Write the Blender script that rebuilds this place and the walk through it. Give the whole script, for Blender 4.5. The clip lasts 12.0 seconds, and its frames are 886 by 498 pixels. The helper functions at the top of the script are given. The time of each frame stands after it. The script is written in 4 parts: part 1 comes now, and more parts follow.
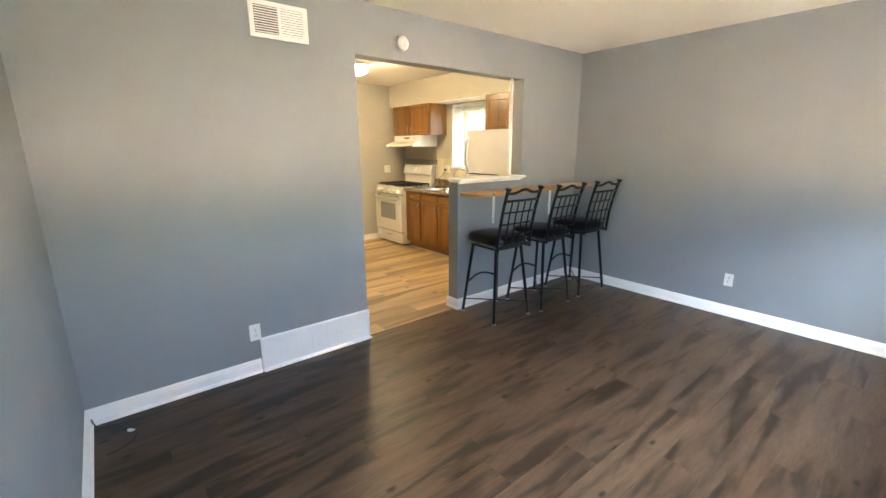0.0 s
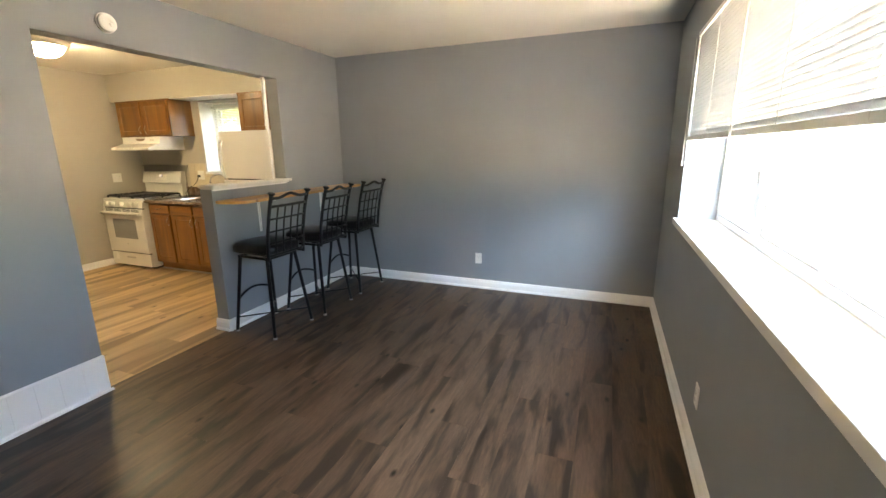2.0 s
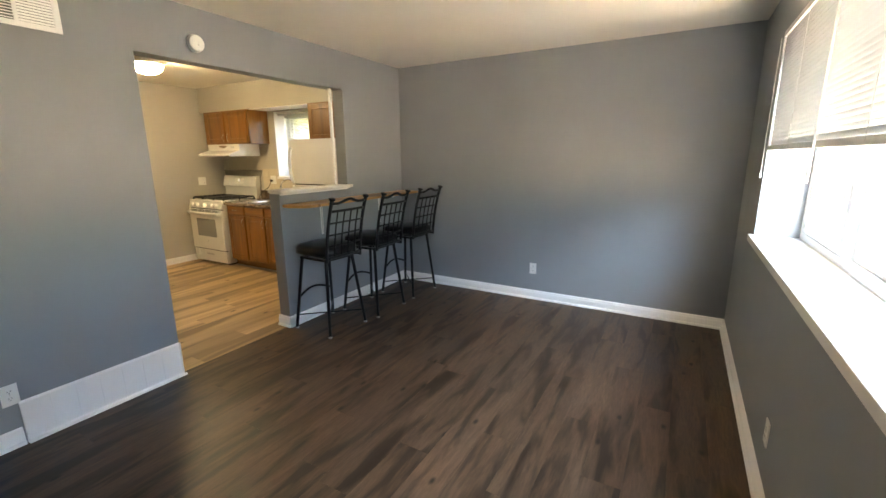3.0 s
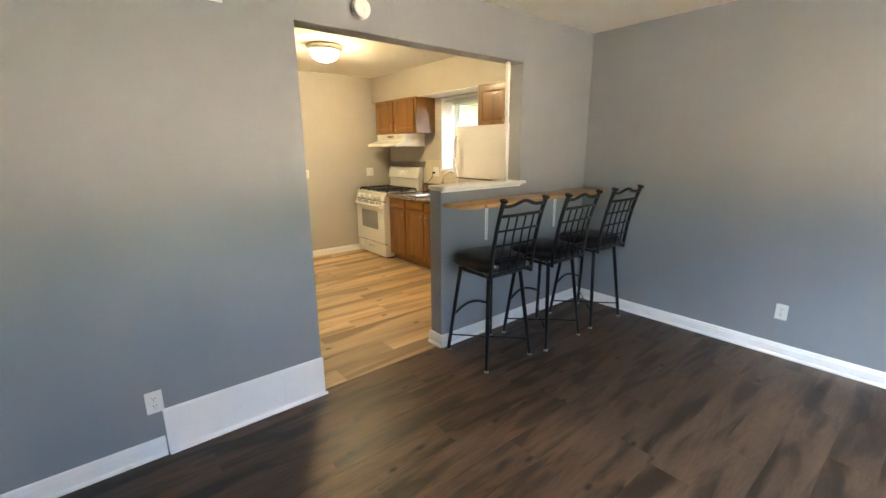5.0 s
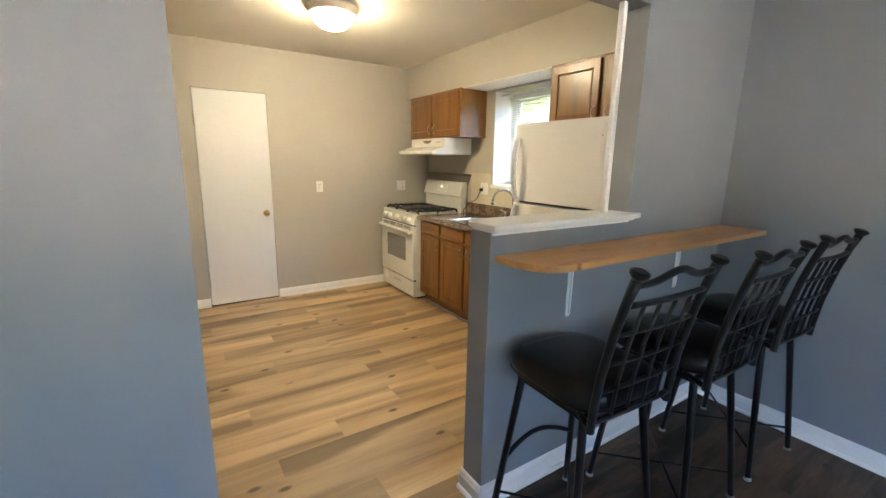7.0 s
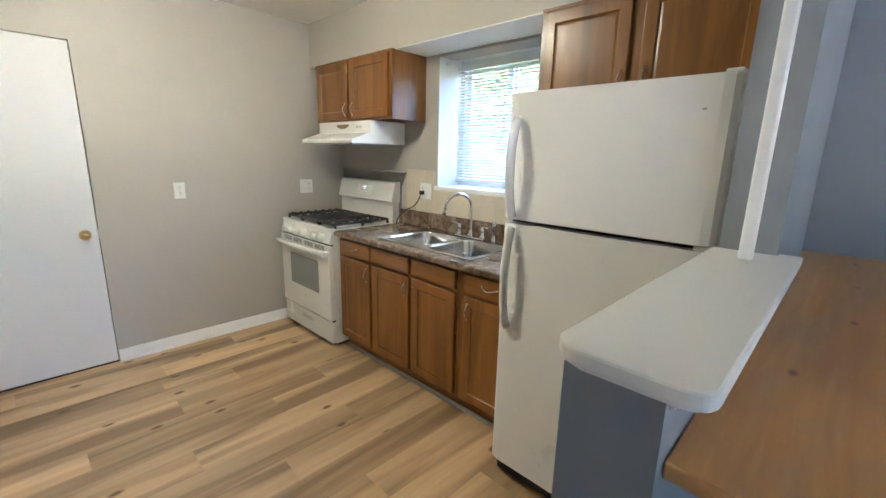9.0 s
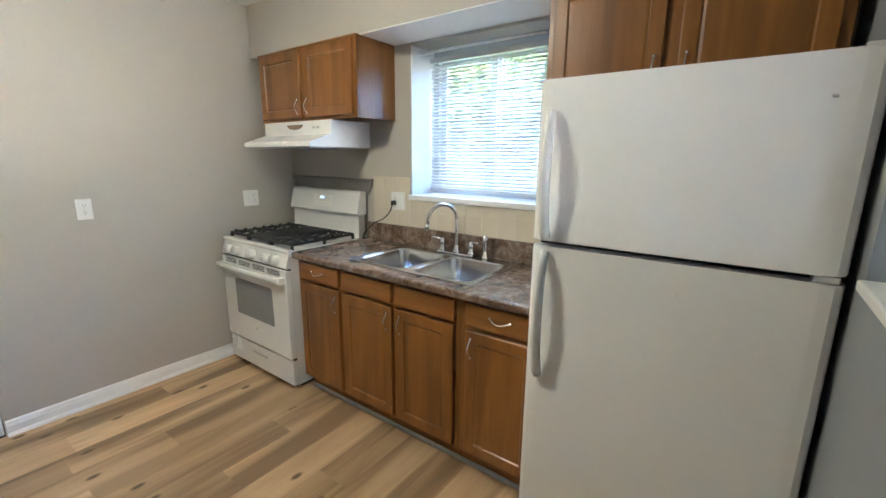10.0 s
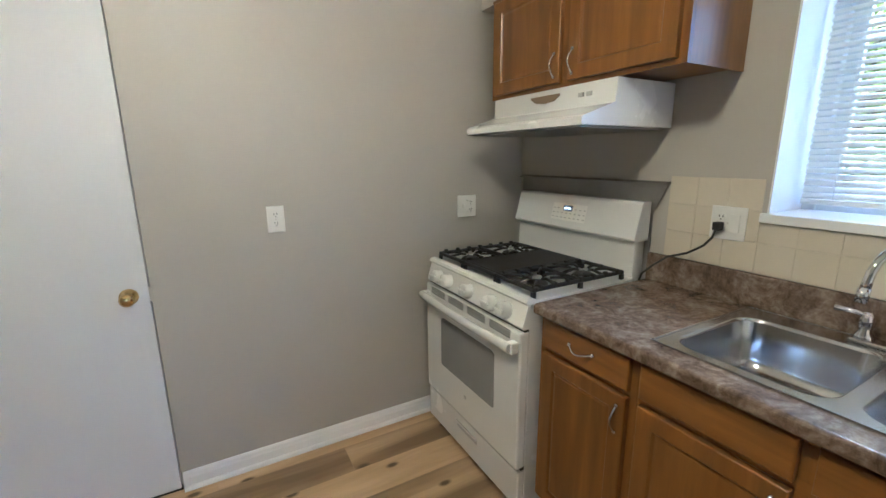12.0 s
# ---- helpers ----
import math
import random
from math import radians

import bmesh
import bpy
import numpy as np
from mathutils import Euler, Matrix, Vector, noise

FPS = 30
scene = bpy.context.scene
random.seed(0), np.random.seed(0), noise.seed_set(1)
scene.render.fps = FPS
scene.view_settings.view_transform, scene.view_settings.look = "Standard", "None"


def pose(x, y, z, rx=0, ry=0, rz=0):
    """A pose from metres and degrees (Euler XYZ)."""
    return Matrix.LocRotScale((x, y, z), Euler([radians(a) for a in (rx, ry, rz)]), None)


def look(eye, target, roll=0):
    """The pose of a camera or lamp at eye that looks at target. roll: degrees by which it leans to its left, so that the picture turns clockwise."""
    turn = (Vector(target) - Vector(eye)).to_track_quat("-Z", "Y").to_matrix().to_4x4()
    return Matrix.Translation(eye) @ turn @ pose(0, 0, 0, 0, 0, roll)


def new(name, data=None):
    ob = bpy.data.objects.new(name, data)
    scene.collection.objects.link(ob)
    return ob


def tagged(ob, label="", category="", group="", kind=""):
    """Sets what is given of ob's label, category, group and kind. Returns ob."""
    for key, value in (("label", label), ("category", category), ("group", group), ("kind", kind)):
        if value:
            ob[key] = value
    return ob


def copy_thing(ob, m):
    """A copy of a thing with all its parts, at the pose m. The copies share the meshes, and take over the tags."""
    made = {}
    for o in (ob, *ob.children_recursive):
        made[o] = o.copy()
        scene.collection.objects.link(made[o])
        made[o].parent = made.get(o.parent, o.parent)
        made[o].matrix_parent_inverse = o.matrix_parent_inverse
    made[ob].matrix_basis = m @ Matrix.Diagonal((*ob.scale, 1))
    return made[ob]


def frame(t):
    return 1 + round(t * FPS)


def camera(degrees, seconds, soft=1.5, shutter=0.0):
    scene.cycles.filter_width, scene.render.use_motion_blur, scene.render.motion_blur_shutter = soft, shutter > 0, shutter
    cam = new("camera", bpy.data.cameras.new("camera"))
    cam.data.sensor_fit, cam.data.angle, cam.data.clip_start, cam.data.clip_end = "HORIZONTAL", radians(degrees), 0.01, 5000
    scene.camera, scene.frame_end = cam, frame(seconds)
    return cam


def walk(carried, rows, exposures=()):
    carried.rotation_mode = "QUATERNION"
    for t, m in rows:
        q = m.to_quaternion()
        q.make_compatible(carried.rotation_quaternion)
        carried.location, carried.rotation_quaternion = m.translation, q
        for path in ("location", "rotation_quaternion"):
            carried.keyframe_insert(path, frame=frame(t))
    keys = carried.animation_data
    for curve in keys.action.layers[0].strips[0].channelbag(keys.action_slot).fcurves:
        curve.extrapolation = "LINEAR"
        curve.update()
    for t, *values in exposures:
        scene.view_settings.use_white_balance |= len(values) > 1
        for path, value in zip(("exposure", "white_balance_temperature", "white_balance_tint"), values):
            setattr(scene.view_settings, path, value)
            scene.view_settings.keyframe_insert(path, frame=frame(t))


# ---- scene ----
cam = camera(93.4, 12.0)
PATH = [
    (0, (0.403, 1.115, 1.507), (1.632, 2.621, 1.037), -0.2),
    (0.5, (0.417, 1.099, 1.497), (1.855, 2.408, 1.027), -0.3),
    (1, (0.436, 1.093, 1.493), (2.059, 2.161, 1.019), -0.4),
    (1.5, (0.457, 1.06, 1.489), (2.204, 1.912, 1.017), -0.6),
    (2, (0.46, 1.025, 1.498), (2.27, 1.737, 1.032), -0.7),
    (2.5, (0.48, 0.996, 1.5), (2.275, 1.756, 1.053), -0.6),
    (3, (0.484, 0.977, 1.514), (2.179, 1.944, 1.079), -0.4),
    (3.5, (0.513, 1.002, 1.501), (2.073, 2.166, 1.043), -0.4),
    (3.7, (0.54, 1.075, 1.487), (2.052, 2.298, 1.022), -0.3),
    (5.3, (1.169, 1.776, 1.499), (2.352, 3.326, 1.052), -0.5),
    (5.5, (1.265, 1.873, 1.493), (2.421, 3.448, 1.064), -0.5),
    (6, (1.462, 2.168, 1.496), (2.575, 3.779, 1.084), 0.3),
    (6.5, (1.715, 2.46, 1.486), (2.779, 4.104, 1.079), 0.6),
    (7, (1.903, 2.758, 1.465), (2.97, 4.398, 1.052), 1.0),
    (8.8, (2.397, 3.737, 1.465), (3.76, 5.134, 1.029), 1.9),
    (9, (2.415, 3.848, 1.468), (3.818, 5.203, 1.026), 1.35),
    (9.5, (2.467, 4.059, 1.469), (3.97, 5.303, 1.03), 1.0),
    (10, (2.567, 4.297, 1.474), (4.143, 5.452, 1.047), 0.55),
    (10.5, (2.623, 4.573, 1.474), (4.221, 5.690, 1.027), 0.4),
    (11, (2.717, 4.813, 1.463), (4.246, 6.02, 1.008), -0.3),
    (11.5, (2.914, 5.051, 1.448), (4.239, 6.482, 1.006), -0.5),
    (12, (3.022, 5.381, 1.43), (3.968, 7.089, 0.999), -0.5),
]
EXPOSURES = [(0.0, 5.8, 7150, 16), (1.0, 5.68, 7150, 16), (2.0, 5.3, 7250, 16), (2.5, 5.12, 7300, 16), (3.0, 5.12, 7350, 16), (3.5, 5.42, 7300, 16), (5.5, 5.52, 7050, 16), (6.5, 5.34, 6450, 16), (9.0, 5.2, 4920, 15), (10.5, 5.03, 4780, 16), (11.5, 4.82, 4780, 15), (12.0, 4.82, 4850, 16)]
walk(cam, [(t, look(eye, target, roll)) for t, eye, target, roll in PATH], EXPOSURES)

# ---- daylight ----
world = bpy.data.worlds.new("sky")
scene.world = world
world.use_nodes = True
wn = world.node_tree
sky = wn.nodes.new("ShaderNodeTexSky")
sky.sky_type = "NISHITA"
sky.sun_disc = False
sky.sun_elevation = radians(62)
sky.sun_rotation = radians(-80)
wn.links.new(sky.outputs["Color"], wn.nodes["Background"].inputs["Color"])
wn.nodes["Background"].inputs["Strength"].default_value = 0.095

sun_data = bpy.data.lights.new("sun", "SUN")
sun_data.energy, sun_data.angle, sun_data.color = 5.0, radians(0.5), (1.0, 0.90, 0.76)
sun = new("sun", sun_data)
sun.matrix_world = look((-21.5, 3.8, 41.0), (0, 0, 0))


def sky_panel(name, where, target, w, h, power, colour):
    """Sky light that falls in through a window."""
    data = bpy.data.lights.new(name, "AREA")
    data.shape, data.size, data.size_y, data.energy, data.color = "RECTANGLE", w, h, power, colour
    ob = new(name, data)
    ob.matrix_world = look(where, target)
    return ob


sky_panel("sky_light_living", (2.05, -0.85, 2.75), (2.75, 0.45, 1.32), 2.8, 1.3, 18.5, (0.60, 0.80, 1.0))
sky_panel("sky_light_kitchen", (5.75, 5.62, 3.0), (4.75, 5.62, 1.6), 1.3, 1.1, 4.0, (0.72, 0.86, 1.0))


# ---- materials ----
def mix_rgb(nt, a, b, fac):
    m = nt.nodes.new("ShaderNodeMix")
    m.data_type = "RGBA"
    m.inputs["A"].default_value, m.inputs["B"].default_value = (*a, 1), (*b, 1)
    nt.links.new(fac, m.inputs["Factor"])
    return m.outputs["Result"]


def tint(c, k):
    return tuple(min(1.0, v * k) for v in c)


def coords(nt, scale=(1, 1, 1), shuffle=False):
    tc = nt.nodes.new("ShaderNodeTexCoord")
    mp = nt.nodes.new("ShaderNodeMapping")
    mp.inputs["Scale"].default_value = scale
    nt.links.new(tc.outputs["Object"], mp.inputs["Vector"])
    if shuffle:
        info = nt.nodes.new("ShaderNodeObjectInfo")
        k = nt.nodes.new("ShaderNodeMath")
        k.operation = "MULTIPLY"
        k.inputs[1].default_value = 53.0
        nt.links.new(info.outputs["Random"], k.inputs[0])
        nt.links.new(k.outputs[0], mp.inputs["Location"])
    return mp.outputs["Vector"]


def noise_out(nt, vec, scale, detail=3.0, rough=0.55, distort=0.0):
    n = nt.nodes.new("ShaderNodeTexNoise")
    n.inputs["Scale"].default_value, n.inputs["Detail"].default_value = scale, detail
    n.inputs["Roughness"].default_value, n.inputs["Distortion"].default_value = rough, distort
    nt.links.new(vec, n.inputs["Vector"])
    return n.outputs["Fac"]


def spread(nt, fac, lo, hi, a=0.0, b=1.0):
    r = nt.nodes.new("ShaderNodeMapRange")
    for key, v in (("From Min", lo), ("From Max", hi), ("To Min", a), ("To Max", b)):
        r.inputs[key].default_value = v
    nt.links.new(fac, r.inputs["Value"])
    return r.outputs["Result"]


def bump(nt, bsdf, height, strength, distance=0.002):
    b = nt.nodes.new("ShaderNodeBump")
    b.inputs["Strength"].default_value, b.inputs["Distance"].default_value = strength, distance
    nt.links.new(height, b.inputs["Height"])
    nt.links.new(b.outputs["Normal"], bsdf.inputs["Normal"])


def blank(name):
    m = bpy.data.materials.new(name)
    m.use_nodes = True
    return m, m.node_tree, m.node_tree.nodes["Principled BSDF"]


def plain(name, colour, rough=0.5, metal=0.0, vary=0.08, big=3.0, fine=120.0, relief=0.05, coat=0.0, rough_vary=0.08, spec=0.5):
    """Painted, moulded or metal surface: two scales of unevenness in colour, gloss and relief."""
    m, nt, p = blank(name)
    v = coords(nt)
    large = noise_out(nt, v, big, 4)
    small = noise_out(nt, v, fine, 2)
    nt.links.new(mix_rgb(nt, tint(colour, 1 - vary), tint(colour, 1 + vary), spread(nt, large, 0.3, 0.7)), p.inputs["Base Color"])
    nt.links.new(spread(nt, large, 0.3, 0.7, max(0.02, rough - rough_vary), min(1, rough + rough_vary)), p.inputs["Roughness"])
    p.inputs["Metallic"].default_value = metal
    p.inputs["Coat Weight"].default_value = coat
    p.inputs["Specular IOR Level"].default_value = spec
    if relief:
        bump(nt, p, small, relief)
    return m


def wood(name, dark, light, along="x", grain=16.0, rough=0.4, knots=0.0, bands=0.6, piece=0.25, shuffle=True, coat=0.0, stretch=0.09, knot_scale=2.4, streak=0.0, streak_scale=5.0, streak_stretch=0.16, spec=0.5):
    """Boards: long grain, broad bands, dark heartwood streaks, knots, and a tone of its own for each board."""
    m, nt, p = blank(name)

    def lengthways(k):
        return {"x": (k, 1, 1), "y": (1, k, 1), "z": (1, 1, k)}[along]
    v = coords(nt, lengthways(stretch), shuffle)
    fine = noise_out(nt, v, grain * 6, 4, 0.6, 0.4)
    broad = noise_out(nt, v, grain * 0.55, 5, 0.6, 1.2)
    fac = nt.nodes.new("ShaderNodeMath")
    fac.operation = "MULTIPLY_ADD"
    nt.links.new(spread(nt, broad, 0.3, 0.7), fac.inputs[0])
    fac.inputs[1].default_value = bands
    nt.links.new(spread(nt, fine, 0.3, 0.7, 0.0, 1.0 - bands), fac.inputs[2])
    out = mix_rgb(nt, dark, light, fac.outputs[0])
    info = nt.nodes.new("ShaderNodeObjectInfo")
    tone = nt.nodes.new("ShaderNodeMix")
    tone.data_type, tone.blend_type = "RGBA", "MULTIPLY"
    tone.inputs["Factor"].default_value = 1.0
    nt.links.new(out, tone.inputs["A"])
    own = nt.nodes.new("ShaderNodeMath")
    own.operation = "POWER"
    own.inputs[1].default_value = 0.45
    nt.links.new(info.outputs["Random"], own.inputs[0])
    nt.links.new(spread(nt, own.outputs[0], 0, 1, 1 - piece, 1.12), tone.inputs["B"])
    out = tone.outputs["Result"]

    def darken(out, factor, k):
        d = nt.nodes.new("ShaderNodeMix")
        d.data_type = "RGBA"
        nt.links.new(out, d.inputs["A"])
        d.inputs["B"].default_value = (*tint(dark, k), 1)
        nt.links.new(factor, d.inputs["Factor"])
        return d.outputs["Result"]
    if streak:
        vs = coords(nt, lengthways(streak_stretch), shuffle)
        s = noise_out(nt, vs, streak_scale, 3, 0.5, 0.5)
        out = darken(out, spread(nt, s, 0.47, 0.62, 0.0, streak), 0.34)
    if knots:
        vk = coords(nt, lengthways(0.5), shuffle)
        wob = nt.nodes.new("ShaderNodeTexVoronoi")
        wob.voronoi_dimensions = "2D"
        wob.inputs["Scale"].default_value = knot_scale
        nt.links.new(vk, wob.inputs["Vector"])
        out = darken(out, spread(nt, wob.outputs["Distance"], 0.015, 0.055, knots, 0.0), 0.3)
    nt.links.new(out, p.inputs["Base Color"])
    nt.links.new(spread(nt, broad, 0.3, 0.7, rough - 0.06, rough + 0.08), p.inputs["Roughness"])
    p.inputs["Specular IOR Level"].default_value = spec
    p.inputs["Coat Weight"].default_value = coat
    p.inputs["Coat Roughness"].default_value = 0.2
    bump(nt, p, fine, 0.08, 0.001)
    return m


def speckled(name, colours, rough):
    """Laminate worktop with a stone pattern."""
    m, nt, p = blank(name)
    v = coords(nt)
    a = noise_out(nt, v, 11, 6, 0.7, 0.9)
    b = noise_out(nt, v, 55, 5, 0.7, 0.4)
    r = nt.nodes.new("ShaderNodeValToRGB")
    els = r.color_ramp.elements
    els[0].position, els[0].color = 0.38, (*colours[0], 1)
    els[1].position, els[1].color = 0.63, (*colours[2], 1)
    e = els.new(0.5)
    e.color = (*colours[1], 1)
    s = nt.nodes.new("ShaderNodeMath")
    s.operation = "MULTIPLY_ADD"
    nt.links.new(b, s.inputs[0])
    s.inputs[1].default_value = 0.35
    nt.links.new(spread(nt, a, 0, 1, 0, 0.65), s.inputs[2])
    nt.links.new(s.outputs[0], r.inputs["Fac"])
    nt.links.new(r.outputs["Color"], p.inputs["Base Color"])
    p.inputs["Roughness"].default_value = rough
    bump(nt, p, b, 0.04, 0.001)
    return m


def glowing(name, colour, strength):
    m, nt, p = blank(name)
    p.inputs["Base Color"].default_value = (0.8, 0.78, 0.72, 1)
    p.inputs["Emission Color"].default_value = (*colour, 1)
    p.inputs["Emission Strength"].default_value = strength
    return m


def pane_glass(name):
    m, nt, p = blank(name)
    nt.nodes.remove(p)
    clear = nt.nodes.new("ShaderNodeBsdfTransparent")
    clear.inputs["Color"].default_value = (0.96, 0.98, 0.97, 1)
    shine = nt.nodes.new("ShaderNodeBsdfGlossy")
    shine.inputs["Roughness"].default_value = 0.02
    facing = nt.nodes.new("ShaderNodeLayerWeight")
    power = nt.nodes.new("ShaderNodeMath")
    power.operation = "POWER"
    power.inputs[1].default_value = 5.0
    nt.links.new(facing.outputs["Facing"], power.inputs[0])
    gloss = spread(nt, power.outputs[0], 0.0, 1.0, 0.035, 0.6)
    both = nt.nodes.new("ShaderNodeMixShader")
    nt.links.new(gloss, both.inputs[0])
    nt.links.new(clear.outputs[0], both.inputs[1])
    nt.links.new(shine.outputs[0], both.inputs[2])
    nt.links.new(both.outputs[0], nt.nodes["Material Output"].inputs["Surface"])
    return m


BLUE = plain("blue_grey_wall_paint", (0.257, 0.272, 0.285), 0.52, vary=0.05, big=1.3, fine=160, relief=0.05)
GREIGE = plain("greige_wall_paint", (0.465, 0.434, 0.374), 0.45, vary=0.04, big=1.3, fine=160, relief=0.05)
CEIL = plain("ceiling_paint", (0.76, 0.73, 0.66), 0.8, vary=0.03, big=1.0, fine=90, relief=0.08)
TRIM = plain("white_trim_paint", (0.84, 0.83, 0.81), 0.34, vary=0.015, big=2, fine=60, relief=0.05, rough_vary=0.03)
# same white as the trim, darkened because the door stands in weaker light
DOORW = plain("dimmed_white_trim_paint", (0.73, 0.73, 0.735), 0.42, vary=0.02, big=1.5, fine=80, relief=0.06, rough_vary=0.04)
SILLW = plain("worn_white_sill_paint", (0.72, 0.71, 0.68), 0.38, vary=0.02, big=3, fine=50, relief=0.10, rough_vary=0.04)
GLIDE = plain("worn_grey_plastic", (0.34, 0.33, 0.31), 0.5, vary=0.3, big=20, relief=0.0)
PLASTIC = plain("white_plastic", (0.80, 0.79, 0.75), 0.35, vary=0.03, relief=0.0)
VINYL = plain("white_vinyl_frame", (0.70, 0.71, 0.72), 0.35, vary=0.03, relief=0.02)
SLAT = plain("white_blind_slat", (0.82, 0.81, 0.78), 0.40, vary=0.02, relief=0.0)
snt = SLAT.node_tree
through_light = snt.nodes.new("ShaderNodeBsdfTranslucent")
through_light.inputs["Color"].default_value = (0.80, 0.80, 0.78, 1)
slat_mix = snt.nodes.new("ShaderNodeMixShader")
slat_mix.inputs[0].default_value = 0.012
snt.links.new(snt.nodes["Principled BSDF"].outputs[0], slat_mix.inputs[1])
snt.links.new(through_light.outputs[0], slat_mix.inputs[2])
snt.links.new(slat_mix.outputs[0], snt.nodes["Material Output"].inputs["Surface"])
ENAMEL = plain("white_enamel", (0.76, 0.755, 0.73), 0.22, vary=0.03, big=3, relief=0.02, coat=0.3)
FRIDGEW = plain("textured_white_fridge_steel", (0.82, 0.81, 0.79), 0.33, vary=0.03, big=2, fine=420, relief=0.12)
DUCT = plain("grey_duct_shade", (0.13, 0.13, 0.12), 0.7, vary=0.2)
# real rubber and cords, and also black put in for shade in gaps and slots
DARKGAP = plain("black_rubber_and_gap_shade", (0.02, 0.02, 0.02), 0.7, vary=0.2)
IRON = plain("black_cast_iron", (0.014, 0.014, 0.015), 0.55, vary=0.3, fine=200, relief=0.2)
STEELBLACK = plain("black_powder_coated_steel", (0.008, 0.008, 0.009), 0.42, vary=0.25, fine=220, relief=0.08, spec=0.28)
VINYLBLACK = plain("black_vinyl_upholstery", (0.005, 0.005, 0.006), 0.32, vary=0.3, fine=150, relief=0.15, spec=0.3)
CHROME = plain("chrome", (0.80, 0.80, 0.82), 0.08, 1.0, vary=0.03, relief=0.0, rough_vary=0.03)
RIM = plain("satin_beige_metal", (0.66, 0.61, 0.53), 0.42, 0.15, vary=0.04, relief=0.0)
NICKEL = plain("brushed_nickel", (0.62, 0.60, 0.56), 0.28, 1.0, vary=0.05, relief=0.0)
STAINLESS = plain("brushed_stainless_steel", (0.55, 0.55, 0.55), 0.20, 1.0, vary=0.03, big=4, fine=300, relief=0.02, rough_vary=0.03)
GALV = plain("dull_sheet_metal", (0.30, 0.29, 0.27), 0.42, 0.8, vary=0.15, big=7, relief=0.05)
BRASS = plain("polished_brass", (0.70, 0.50, 0.22), 0.16, 1.0, vary=0.05, relief=0.0)
OVENGLASS = plain("grey_oven_glass", (0.27, 0.275, 0.275), 0.14, vary=0.05, relief=0.0, coat=0.5)
DISPLAY = plain("black_display", (0.012, 0.012, 0.014), 0.15, vary=0.05, relief=0.0)
GREYPRINT = plain("grey_print", (0.42, 0.42, 0.41), 0.4, vary=0.03, relief=0.0)
TILE = plain("cream_ceramic_tile", (0.66, 0.59, 0.46), 0.20, vary=0.05, big=2, relief=0.02, coat=0.2)
GROUT = plain("cream_grout", (0.62, 0.555, 0.435), 0.8, vary=0.1)
SUBFLOOR = plain("dark_underlay", (0.03, 0.025, 0.02), 0.9, vary=0.1)
OAK = wood("honey_oak", (0.160, 0.060, 0.0078), (0.272, 0.117, 0.0175), "z", 9, 0.34, 0.0, 0.6, 0.10, True, 0.18, 0.08, 2.4, 0.35, 9.0, 0.10)
OAKH = wood("honey_oak_crosswise", (0.160, 0.060, 0.0078), (0.272, 0.117, 0.0175), "y", 9, 0.34, 0.0, 0.6, 0.10, True, 0.18, 0.08, 2.4, 0.35, 9.0, 0.10)
PINE = wood("knotty_pine", (0.47, 0.205, 0.062), (0.67, 0.35, 0.120), "x", 9, 0.40, 0.7, 0.6, 0.05, False, 0.15, 0.08, 5.6, 0.25, 6.0, 0.12)
DARKPLANK = wood("dark_brown_vinyl_plank", (0.038, 0.021, 0.0125), (0.130, 0.076, 0.045), "x", 17, 0.42, 1.0, 0.60, 0.14, True, 0.0, 0.14, 3.0, 0.78, 10.0, 0.17, 0.34)
LIGHTPLANK = wood("light_oak_vinyl_plank", (0.39, 0.245, 0.118), (0.70, 0.50, 0.283), "x", 8, 0.42, 1.3, 0.88, 0.62, True, 0.0, 0.09, 2.9, 0.75, 5.0, 0.11)
LAMINATE = speckled("brown_stone_laminate", ((0.070, 0.045, 0.030), (0.175, 0.124, 0.088), (0.32, 0.26, 0.205)), 0.25)
GLASS = pane_glass("window_glass")
DOMELIGHT = glowing("lit_frosted_glass", (1.0, 0.825, 0.465), 5.0)
DIGITS = glowing("lit_digits", (0.8, 0.95, 1.0), 0.12)
CONCRETE = plain("pale_concrete", (0.78, 0.67, 0.53), 0.85, vary=0.2, big=0.5, fine=30, relief=0.3)
BARK = plain("brown_bark", (0.11, 0.08, 0.055), 0.9, vary=0.3, big=8, fine=40, relief=0.8)
GRASS = plain("mown_grass", (0.075, 0.105, 0.035), 0.8, vary=0.35, big=1.5, fine=60, relief=0.6)
LEAF = plain("green_leaf", (0.105, 0.135, 0.055), 0.6, vary=0.3, big=2.5, relief=0.0)
lnt = LEAF.node_tree
leaf_glow = lnt.nodes.new("ShaderNodeBsdfTranslucent")
leaf_glow.inputs["Color"].default_value = (0.30, 0.36, 0.10, 1)
leaf_mix = lnt.nodes.new("ShaderNodeMixShader")
leaf_mix.inputs[0].default_value = 0.45
lnt.links.new(lnt.nodes["Principled BSDF"].outputs[0], leaf_mix.inputs[1])
lnt.links.new(leaf_glow.outputs[0], leaf_mix.inputs[2])
lnt.links.new(leaf_mix.outputs[0], lnt.nodes["Material Output"].inputs["Surface"])


